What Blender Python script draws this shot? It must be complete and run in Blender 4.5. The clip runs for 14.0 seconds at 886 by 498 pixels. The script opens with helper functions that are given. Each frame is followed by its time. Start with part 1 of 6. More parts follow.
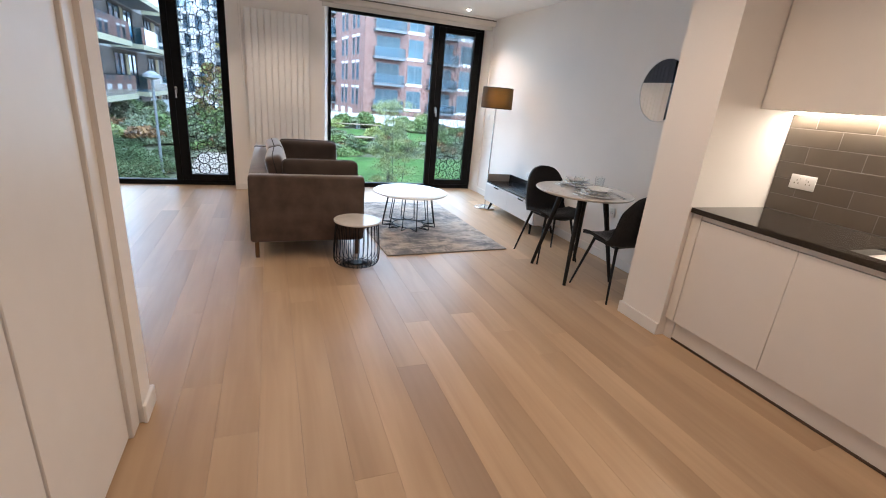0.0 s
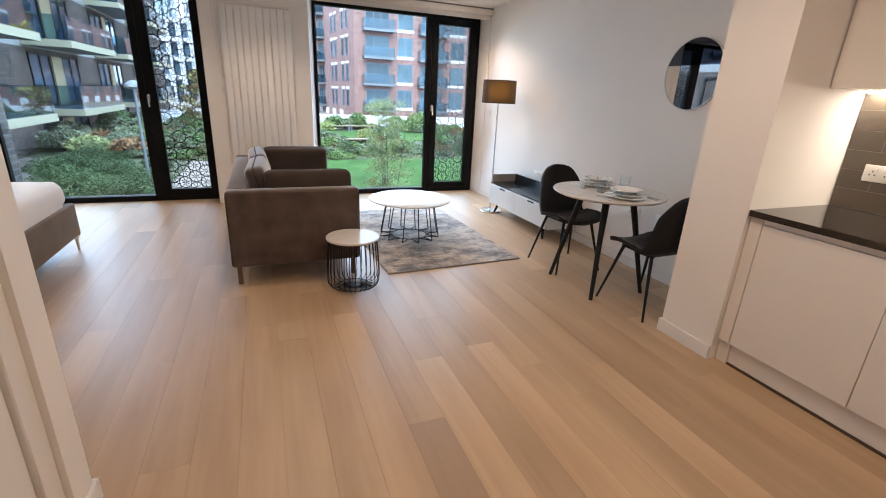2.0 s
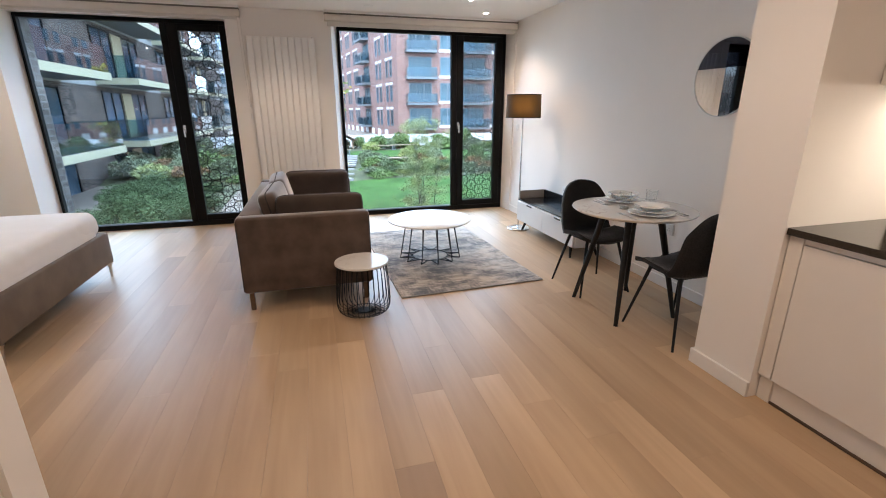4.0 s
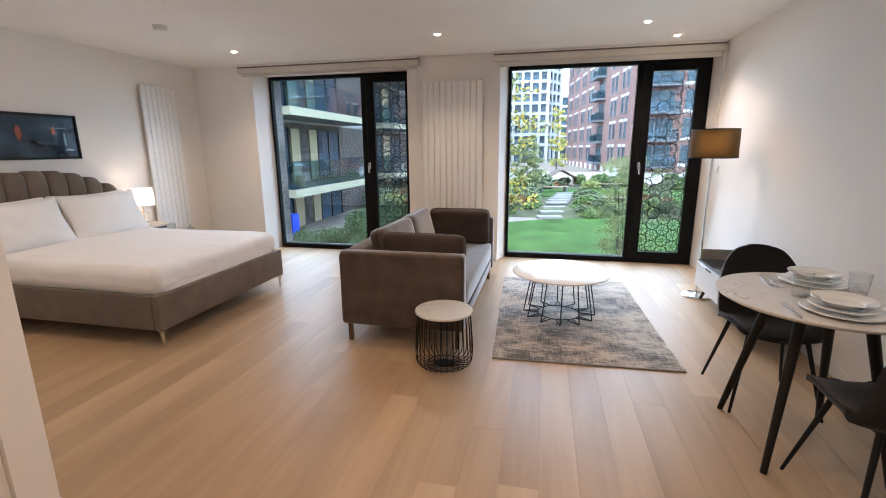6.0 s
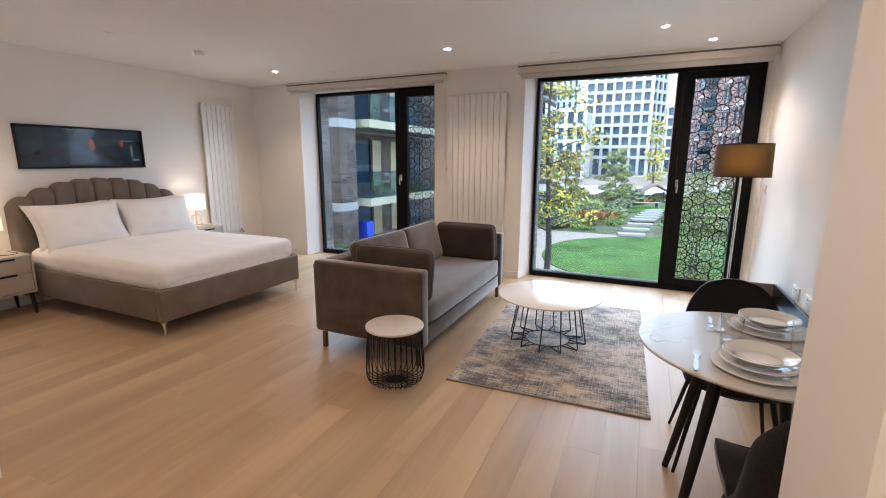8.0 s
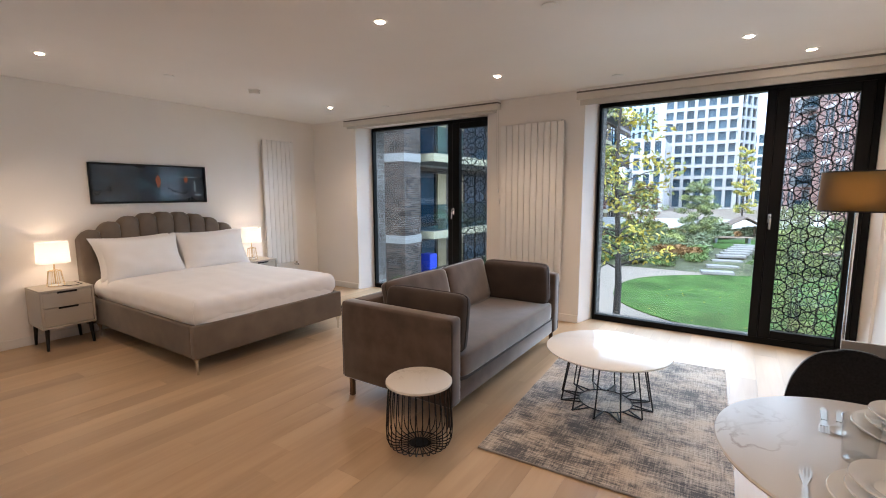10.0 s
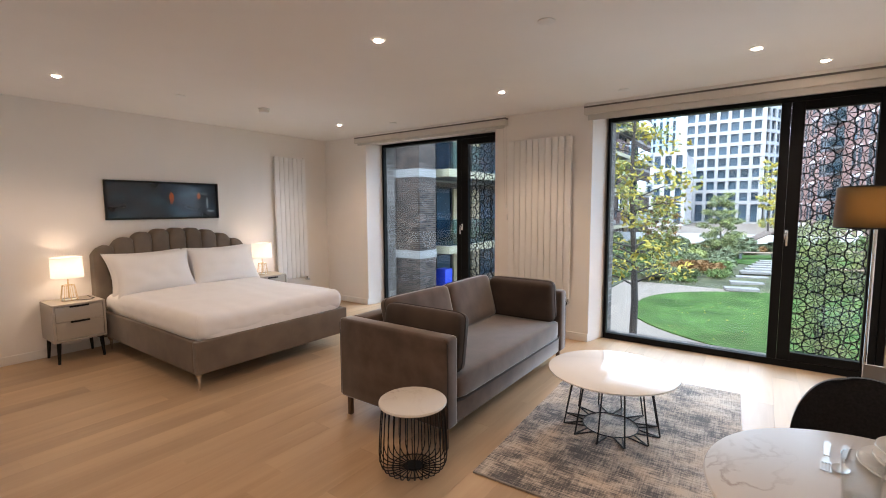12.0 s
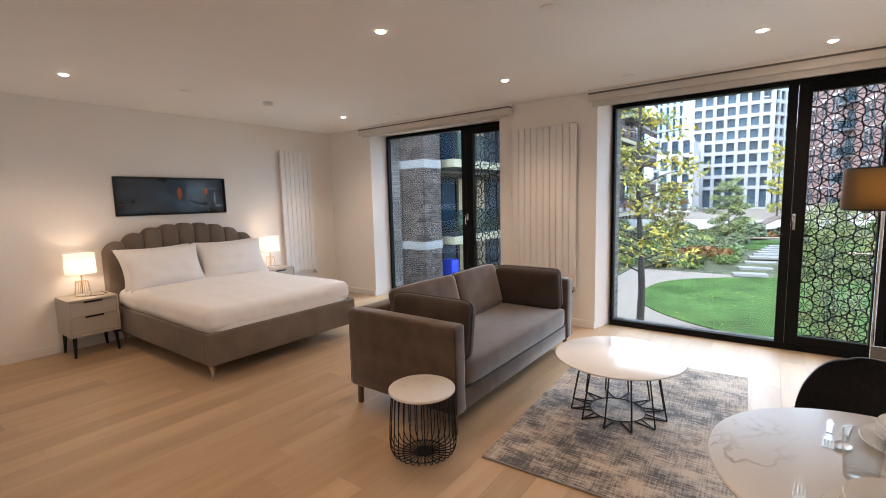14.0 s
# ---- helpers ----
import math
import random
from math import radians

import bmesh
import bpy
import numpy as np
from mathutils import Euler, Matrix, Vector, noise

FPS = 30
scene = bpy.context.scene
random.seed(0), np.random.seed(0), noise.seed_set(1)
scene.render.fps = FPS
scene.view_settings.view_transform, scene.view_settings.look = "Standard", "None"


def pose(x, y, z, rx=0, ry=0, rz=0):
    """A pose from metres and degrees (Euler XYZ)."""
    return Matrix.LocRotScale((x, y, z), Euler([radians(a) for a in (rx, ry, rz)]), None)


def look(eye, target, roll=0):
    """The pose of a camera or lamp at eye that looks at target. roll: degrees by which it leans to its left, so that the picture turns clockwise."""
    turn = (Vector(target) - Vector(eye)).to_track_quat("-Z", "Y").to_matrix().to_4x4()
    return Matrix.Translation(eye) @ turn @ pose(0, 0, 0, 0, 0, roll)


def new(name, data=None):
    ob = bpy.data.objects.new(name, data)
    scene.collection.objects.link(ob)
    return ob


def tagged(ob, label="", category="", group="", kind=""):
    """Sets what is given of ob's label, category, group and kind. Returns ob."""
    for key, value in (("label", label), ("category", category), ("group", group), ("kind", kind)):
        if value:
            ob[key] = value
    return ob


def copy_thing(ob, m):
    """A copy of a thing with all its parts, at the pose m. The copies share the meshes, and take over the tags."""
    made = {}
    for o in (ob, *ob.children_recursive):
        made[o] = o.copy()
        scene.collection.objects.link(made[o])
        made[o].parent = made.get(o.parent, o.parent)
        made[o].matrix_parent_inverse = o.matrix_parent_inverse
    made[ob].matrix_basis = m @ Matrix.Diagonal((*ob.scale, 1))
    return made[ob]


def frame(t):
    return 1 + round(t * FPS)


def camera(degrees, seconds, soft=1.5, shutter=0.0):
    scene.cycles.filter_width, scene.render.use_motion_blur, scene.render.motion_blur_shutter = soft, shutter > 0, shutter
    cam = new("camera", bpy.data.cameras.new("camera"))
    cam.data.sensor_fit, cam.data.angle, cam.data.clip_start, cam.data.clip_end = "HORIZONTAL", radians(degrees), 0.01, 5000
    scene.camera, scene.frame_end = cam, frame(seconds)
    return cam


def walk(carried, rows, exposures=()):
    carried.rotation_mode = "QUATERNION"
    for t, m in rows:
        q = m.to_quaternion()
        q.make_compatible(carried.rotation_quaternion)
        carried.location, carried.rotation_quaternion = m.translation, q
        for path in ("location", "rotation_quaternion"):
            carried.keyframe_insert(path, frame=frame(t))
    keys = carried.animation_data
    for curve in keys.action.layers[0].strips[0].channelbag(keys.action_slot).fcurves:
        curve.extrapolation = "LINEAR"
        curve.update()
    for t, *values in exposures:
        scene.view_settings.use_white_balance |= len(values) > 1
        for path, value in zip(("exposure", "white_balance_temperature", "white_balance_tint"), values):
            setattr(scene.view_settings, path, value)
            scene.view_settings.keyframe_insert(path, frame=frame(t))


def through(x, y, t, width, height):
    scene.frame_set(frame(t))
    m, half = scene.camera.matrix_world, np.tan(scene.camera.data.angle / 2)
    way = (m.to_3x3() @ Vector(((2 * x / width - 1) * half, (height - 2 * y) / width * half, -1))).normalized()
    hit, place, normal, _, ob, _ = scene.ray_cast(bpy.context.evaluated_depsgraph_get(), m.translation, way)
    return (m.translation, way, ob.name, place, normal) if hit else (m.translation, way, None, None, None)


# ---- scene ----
cam = camera(89.5, 14.0, soft=1.0)
PATH = [
    (0, (0.012, -0.041, 1.398), (0.715, 1.717, 0.755), 5.2),
    (0.5, (0.122, 0.135, 1.391), (0.774, 1.911, 0.742), 3.8),
    (1, (0.079, 0.352, 1.389), (0.739, 2.126, 0.743), 3.0),
    (1.5, (0.093, 0.437, 1.379), (0.76, 2.206, 0.726), 2.8),
    (2, (0.108, 0.422, 1.378), (0.818, 2.174, 0.726), 2.7),
    (2.2, (0.105, 0.402, 1.371), (0.883, 2.126, 0.723), 2.7),
    (4.3, (0.493, 0.525, 1.397), (0.877, 2.402, 0.824), -0.9),
    (4.5, (0.563, 0.579, 1.385), (0.818, 2.483, 0.828), -0.7),
    (5, (0.745, 0.73, 1.401), (0.691, 2.663, 0.89), -0.3),
    (5.5, (0.977, 0.796, 1.385), (0.681, 2.72, 0.923), -1.2),
    (6, (1.257, 0.811, 1.409), (0.827, 2.714, 0.972), -0.4),
    (6.5, (1.47, 0.907, 1.392), (0.995, 2.806, 0.982), 0.3),
    (7, (1.65, 1.039, 1.408), (1.06, 2.905, 0.995), 0.4),
    (7.5, (1.872, 1.103, 1.426), (1.168, 2.932, 1.027), 0.1),
    (8, (2.071, 1.137, 1.431), (1.259, 2.923, 1.042), 0.2),
    (8.5, (2.091, 1.238, 1.407), (1.146, 2.961, 1.037), -0.5),
    (9, (2.068, 1.39, 1.427), (1.058, 3.081, 1.082), -0.6),
    (9.2, (2.064, 1.429, 1.425), (1.046, 3.119, 1.094), -0.5),
    (11.3, (2.177, 1.664, 1.46), (0.978, 3.258, 1.307), 0.1),
    (11.5, (2.176, 1.666, 1.456), (0.985, 3.265, 1.299), 0.0),
    (12, (2.187, 1.664, 1.447), (1.025, 3.281, 1.264), -0.3),
    (12.5, (2.201, 1.647, 1.445), (1.067, 3.281, 1.234), -0.8),
    (13, (2.211, 1.638, 1.444), (1.089, 3.281, 1.23), -1.3),
    (13.5, (2.201, 1.639, 1.443), (1.075, 3.277, 1.22), -1.3),
    (14, (2.203, 1.643, 1.441), (1.021, 3.24, 1.218), -1.4),
]
walk(cam, [(t, look(eye, target, roll)) for t, eye, target, roll in PATH], [(0.0, 1.98, 5950, 14), (2.2, 1.96, 6150, 15), (5.0, 1.94, 6200, 15), (7.5, 1.90, 6400, 17), (9.0, 1.80, 6450, 17), (12.0, 1.82, 6850, 19), (14.0, 1.82, 6850, 19)])

SKY_STRENGTH, SUN_STRENGTH = 0.15, 1.2
DOWNLIGHT, TABLE_LAMP, FLOOR_LAMP, STRIP_LIGHT = 11.2, 0.70, 0.60, 3.2
WINDOW_LIGHT = 1.72

# ---- world, sun, large lights ----
world = bpy.data.worlds.new("overcast_sky")
scene.world = world
world.use_nodes = True
wn = world.node_tree
sky = wn.nodes.new("ShaderNodeTexSky")
sky.sky_type = 'NISHITA'
sky.sun_disc = False
sky.sun_elevation, sky.sun_rotation = radians(32), radians(200)
sky.air_density, sky.dust_density, sky.ozone_density = 1.0, 4.0, 1.0
grey = wn.nodes.new("ShaderNodeMixRGB")
grey.inputs[0].default_value = 0.72
grey.inputs[2].default_value = (11.2, 13.2, 16.2, 1)
wn.links.new(sky.outputs[0], grey.inputs[1])
wn.links.new(grey.outputs[0], wn.nodes["Background"].inputs[0])
wn.nodes["Background"].inputs[1].default_value = SKY_STRENGTH

sun_data = bpy.data.lights.new("sun", 'SUN')
sun_data.energy, sun_data.angle, sun_data.color = SUN_STRENGTH, radians(25), (1.0, 0.96, 0.9)
sun = new("sun", sun_data)
sun.matrix_world = look((0, 0, 60), (8, 30, 20))


# ---- small tools ----
def mesh_object(name, bm, material, smooth=40):
    me = bpy.data.meshes.new(name)
    bmesh.ops.recalc_face_normals(bm, faces=bm.faces)
    bm.to_mesh(me)
    bm.free()
    me.materials.append(material)
    if smooth:
        for p in me.polygons:
            p.use_smooth = True
        me.set_sharp_from_angle(angle=radians(smooth))
    return new(name, me)


def part(name, bm, material, parent, label="", smooth=40):
    ob = mesh_object(name, bm, material, smooth)
    ob.parent = parent
    if label:
        tagged(ob, label)
    return ob


def shared(name, mesh, parent, m):
    ob = new(name, mesh)
    ob.parent = parent
    ob.matrix_basis = m
    return ob


def thing(name, label, category, m=None, group="", kind=""):
    ob = new(name)
    ob.empty_display_size = 0.1
    if m is not None:
        ob.matrix_basis = m
    return tagged(ob, label, category, group, kind)


def B():
    return bmesh.new()


def box(bm, x0, x1, y0, y1, z0, z1, bevel=0.0, seg=1, m=None):
    r = bmesh.ops.create_cube(bm, size=1.0)
    vs = r["verts"]
    for v in vs:
        v.co = Vector(((x0 + x1) / 2 + v.co.x * (x1 - x0), (y0 + y1) / 2 + v.co.y * (y1 - y0), (z0 + z1) / 2 + v.co.z * (z1 - z0)))
    if m is not None:
        bmesh.ops.transform(bm, matrix=m, verts=vs)
    if bevel:
        es = list({e for v in vs for e in v.link_edges})
        bmesh.ops.bevel(bm, geom=es, offset=bevel, segments=seg, profile=0.5, affect='EDGES')
    return bm


def rod(bm, a, b, r0, r1=None, n=10, caps=True):
    a, b = Vector(a), Vector(b)
    r1 = r0 if r1 is None else r1
    d = b - a
    q = Vector((0, 0, 1)).rotation_difference(d.normalized()).to_matrix().to_4x4()
    m = Matrix.Translation((a + b) / 2) @ q
    bmesh.ops.create_cone(bm, cap_ends=caps, segments=n, radius1=r0, radius2=r1, depth=d.length, matrix=m)
    return bm


def tube(bm, pts, r, n=6, closed=False):
    pts = [Vector(p) for p in pts]
    k = len(pts)
    rings = []
    for i, p in enumerate(pts):
        a = pts[(i - 1) % k] if (closed or i) else p
        b = pts[(i + 1) % k] if (closed or i < k - 1) else p
        t = (b - a).normalized()
        u = t.cross(Vector((0, 0, 1)))
        if u.length < 1e-3:
            u = t.cross(Vector((0, 1, 0)))
        u.normalize()
        w = t.cross(u)
        rings.append([bm.verts.new(p + r * (math.cos(s * 2 * math.pi / n) * u + math.sin(s * 2 * math.pi / n) * w)) for s in range(n)])
    for i in range(k if closed else k - 1):
        A, C = rings[i], rings[(i + 1) % k]
        for s in range(n):
            bm.faces.new((A[s], A[(s + 1) % n], C[(s + 1) % n], C[s]))
    if not closed:
        bm.faces.new(rings[0])
        bm.faces.new(list(reversed(rings[-1])))
    return bm


def circle(cx, cy, z, r, n=40):
    return [(cx + r * math.cos(2 * math.pi * i / n), cy + r * math.sin(2 * math.pi * i / n), z) for i in range(n)]


def lathe(bm, profile, n=40, at=(0, 0, 0)):
    """profile: (radius, height) pairs, from the axis out and back."""
    rings = []
    for r, z in profile:
        if r < 1e-5:
            rings.append([bm.verts.new((at[0], at[1], at[2] + z))])
        else:
            rings.append([bm.verts.new((at[0] + r * math.cos(2 * math.pi * i / n), at[1] + r * math.sin(2 * math.pi * i / n), at[2] + z)) for i in range(n)])
    for A, C in zip(rings, rings[1:]):
        for i in range(n):
            j = (i + 1) % n
            if len(A) == 1 and len(C) > 1:
                bm.faces.new((A[0], C[j], C[i]))
            elif len(C) == 1 and len(A) > 1:
                bm.faces.new((A[i], A[j], C[0]))
            elif len(A) > 1:
                bm.faces.new((A[i], A[j], C[j], C[i]))
    return bm


def sheet(bm, f, nu, nv, closed_u=False):
    """A grid of points f(u, v) with u and v from 0 to 1."""
    rows = [[bm.verts.new(f(i / nu, j / nv)) for j in range(nv + 1)] for i in range(nu if closed_u else nu + 1)]
    k = len(rows)
    for i in range(nu):
        A, C = rows[i], rows[(i + 1) % k]
        for j in range(nv):
            bm.faces.new((A[j], C[j], C[j + 1], A[j + 1]))
    return rows


def cushion(bm, sx, sy, sz, m, puff=0.35, e=0.28, nu=28, nv=14):
    """A soft box of size sx, sy, sz about the origin, moved by m."""
    def sg(c, p):
        return math.copysign(abs(c) ** p, c)

    def f(u, v):
        a, b = 2 * math.pi * u, math.pi * (v - 0.5) * 0.999
        cx, cy, cz = sg(math.cos(b), puff) * sg(math.cos(a), e), sg(math.cos(b), puff) * sg(math.sin(a), e), sg(math.sin(b), puff)
        return m @ Vector((cx * sx / 2, cy * sy / 2, cz * sz / 2))
    rows = sheet(bm, f, nu, nv, True)
    bm.faces.new([r[0] for r in reversed(rows)])
    bm.faces.new([r[-1] for r in rows])
    return bm


# ---- materials ----
def mat(name, color, rough=0.5, metal=0.0, var=0.06, scale=8.0, bump=0.0, bump_scale=60.0, sheen=0.0, coat=0.0, spec=0.5, rand=0.0):
    m = bpy.data.materials.new(name)
    m.use_nodes = True
    nt = m.node_tree
    bs = nt.nodes["Principled BSDF"]
    bs.inputs["Roughness"].default_value = rough
    bs.inputs["Metallic"].default_value = metal
    bs.inputs["Specular IOR Level"].default_value = spec
    if sheen:
        bs.inputs["Sheen Weight"].default_value = sheen
        bs.inputs["Sheen Roughness"].default_value = 0.35
    if coat:
        bs.inputs["Coat Weight"].default_value = coat
        bs.inputs["Coat Roughness"].default_value = 0.06
    tc = nt.nodes.new("ShaderNodeTexCoord")
    n1 = nt.nodes.new("ShaderNodeTexNoise")
    n1.inputs["Scale"].default_value, n1.inputs["Detail"].default_value = scale, 6
    nt.links.new(tc.outputs["Object"], n1.inputs["Vector"])
    ramp = nt.nodes.new("ShaderNodeMixRGB")
    c = Vector(color)
    ramp.inputs[1].default_value = (*(c * (1 - var)), 1)
    ramp.inputs[2].default_value = (*[min(1, x) for x in c * (1 + var)], 1)
    stretch = nt.nodes.new("ShaderNodeMapRange")
    stretch.inputs["From Min"].default_value, stretch.inputs["From Max"].default_value = 0.32, 0.68
    nt.links.new(n1.outputs["Fac"], stretch.inputs["Value"])
    nt.links.new(stretch.outputs[0], ramp.inputs[0])
    out = ramp.outputs[0]
    if rand:
        oi = nt.nodes.new("ShaderNodeObjectInfo")
        hs = nt.nodes.new("ShaderNodeHueSaturation")
        mr = nt.nodes.new("ShaderNodeMapRange")
        mr.inputs["To Min"].default_value, mr.inputs["To Max"].default_value = 1 - rand, 1 + rand
        nt.links.new(oi.outputs["Random"], mr.inputs["Value"])
        nt.links.new(mr.outputs[0], hs.inputs["Value"])
        nt.links.new(out, hs.inputs["Color"])
        out = hs.outputs[0]
    nt.links.new(out, bs.inputs["Base Color"])
    if bump:
        n2 = nt.nodes.new("ShaderNodeTexNoise")
        n2.inputs["Scale"].default_value, n2.inputs["Detail"].default_value = bump_scale, 4
        nt.links.new(tc.outputs["Object"], n2.inputs["Vector"])
        bp = nt.nodes.new("ShaderNodeBump")
        bp.inputs["Strength"].default_value, bp.inputs["Distance"].default_value = bump, 0.004
        nt.links.new(n2.outputs["Fac"], bp.inputs["Height"])
        nt.links.new(bp.outputs[0], bs.inputs["Normal"])
    return m


def nodes_of(m):
    return m.node_tree, m.node_tree.nodes["Principled BSDF"]


def oak(name, light, dark, spread):
    m = bpy.data.materials.new(name)
    m.use_nodes = True
    nt, bs = nodes_of(m)
    tc = nt.nodes.new("ShaderNodeTexCoord")
    oi = nt.nodes.new("ShaderNodeObjectInfo")
    shift = nt.nodes.new("ShaderNodeCombineXYZ")
    mul = nt.nodes.new("ShaderNodeMath")
    mul.operation = 'MULTIPLY'
    mul.inputs[1].default_value = 37.0
    nt.links.new(oi.outputs["Random"], mul.inputs[0])
    nt.links.new(mul.outputs[0], shift.inputs[0])
    nt.links.new(mul.outputs[0], shift.inputs[2])
    add = nt.nodes.new("ShaderNodeVectorMath")
    nt.links.new(tc.outputs["Object"], add.inputs[0])
    nt.links.new(shift.outputs[0], add.inputs[1])
    stretch = nt.nodes.new("ShaderNodeMapping")
    stretch.inputs["Scale"].default_value = (17, 0.9, 17)
    nt.links.new(add.outputs[0], stretch.inputs[0])
    grain = nt.nodes.new("ShaderNodeTexNoise")
    grain.inputs["Scale"].default_value, grain.inputs["Detail"].default_value, grain.inputs["Distortion"].default_value = 1.0, 8, 1.2
    nt.links.new(stretch.outputs[0], grain.inputs["Vector"])
    wide = nt.nodes.new("ShaderNodeMapping")
    wide.inputs["Scale"].default_value = (3.6, 0.55, 3.6)
    nt.links.new(add.outputs[0], wide.inputs[0])
    cloud = nt.nodes.new("ShaderNodeTexNoise")
    cloud.inputs["Scale"].default_value, cloud.inputs["Detail"].default_value = 1.0, 3
    nt.links.new(wide.outputs[0], cloud.inputs["Vector"])
    mix0 = nt.nodes.new("ShaderNodeMath")
    mix0.operation = 'MULTIPLY_ADD'
    mix0.inputs[1].default_value, mix0.inputs[2].default_value = 0.28, 0.0
    nt.links.new(grain.outputs["Fac"], mix0.inputs[0])
    mix1 = nt.nodes.new("ShaderNodeMath")
    mix1.operation = 'MULTIPLY_ADD'
    mix1.inputs[1].default_value = 0.72
    nt.links.new(cloud.outputs["Fac"], mix1.inputs[0])
    nt.links.new(mix0.outputs[0], mix1.inputs[2])
    cr = nt.nodes.new("ShaderNodeValToRGB")
    cr.color_ramp.elements[0].position, cr.color_ramp.elements[0].color = 0.28, (*dark, 1)
    cr.color_ramp.elements[1].position, cr.color_ramp.elements[1].color = 0.66, (*light, 1)
    nt.links.new(mix1.outputs[0], cr.inputs[0])
    hs = nt.nodes.new("ShaderNodeHueSaturation")
    mr = nt.nodes.new("ShaderNodeMapRange")
    mr.inputs["To Min"].default_value, mr.inputs["To Max"].default_value = 1 - spread, 1 + spread
    nt.links.new(oi.outputs["Random"], mr.inputs["Value"])
    nt.links.new(mr.outputs[0], hs.inputs["Value"])
    nt.links.new(cr.outputs[0], hs.inputs["Color"])
    nt.links.new(hs.outputs[0], bs.inputs["Base Color"])
    rr = nt.nodes.new("ShaderNodeMapRange")
    rr.inputs["To Min"].default_value, rr.inputs["To Max"].default_value = 0.34, 0.46
    nt.links.new(cloud.outputs["Fac"], rr.inputs["Value"])
    nt.links.new(rr.outputs[0], bs.inputs["Roughness"])
    bs.inputs["Coat Weight"].default_value, bs.inputs["Coat Roughness"].default_value = 0.08, 0.28
    bs.inputs["Specular IOR Level"].default_value = 0.4
    bp = nt.nodes.new("ShaderNodeBump")
    bp.inputs["Strength"].default_value, bp.inputs["Distance"].default_value = 0.03, 0.001
    nt.links.new(grain.outputs["Fac"], bp.inputs["Height"])
    nt.links.new(bp.outputs[0], bs.inputs["Normal"])
    return m


def marble(name, veins=0.5, rough=0.12, color=(0.80, 0.79, 0.77)):
    m = mat(name, color, rough, var=0.02, scale=3)
    nt, bs = nodes_of(m)
    tc = nt.nodes.new("ShaderNodeTexCoord")
    n = nt.nodes.new("ShaderNodeTexNoise")
    n.inputs["Scale"].default_value, n.inputs["Detail"].default_value, n.inputs["Distortion"].default_value = 3.2, 5, 1.6
    nt.links.new(tc.outputs["Object"], n.inputs["Vector"])
    sub = nt.nodes.new("ShaderNodeMath")
    sub.operation = 'SUBTRACT'
    sub.inputs[1].default_value = 0.5
    nt.links.new(n.outputs["Fac"], sub.inputs[0])
    ab = nt.nodes.new("ShaderNodeMath")
    ab.operation = 'ABSOLUTE'
    nt.links.new(sub.outputs[0], ab.inputs[0])
    vein = nt.nodes.new("ShaderNodeMapRange")
    vein.inputs["From Min"].default_value, vein.inputs["From Max"].default_value = 0.0, 0.022
    vein.inputs["To Min"].default_value, vein.inputs["To Max"].default_value = 1.0, 0.0
    nt.links.new(ab.outputs[0], vein.inputs["Value"])
    patch = nt.nodes.new("ShaderNodeTexNoise")
    patch.inputs["Scale"].default_value = 2.1
    nt.links.new(tc.outputs["Object"], patch.inputs["Vector"])
    pr = nt.nodes.new("ShaderNodeMapRange")
    pr.inputs["From Min"].default_value, pr.inputs["From Max"].default_value = 0.48, 0.68
    pr.inputs["To Max"].default_value = veins
    nt.links.new(patch.outputs["Fac"], pr.inputs["Value"])
    mu = nt.nodes.new("ShaderNodeMath")
    mu.operation = 'MULTIPLY'
    nt.links.new(vein.outputs[0], mu.inputs[0])
    nt.links.new(pr.outputs[0], mu.inputs[1])
    mx = nt.nodes.new("ShaderNodeMixRGB")
    mx.inputs[2].default_value = (0.30, 0.235, 0.20, 1)
    nt.links.new(mu.outputs[0], mx.inputs[0])
    nt.links.new(bs.inputs["Base Color"].links[0].from_socket, mx.inputs[1])
    nt.links.new(mx.outputs[0], bs.inputs["Base Color"])
    return m


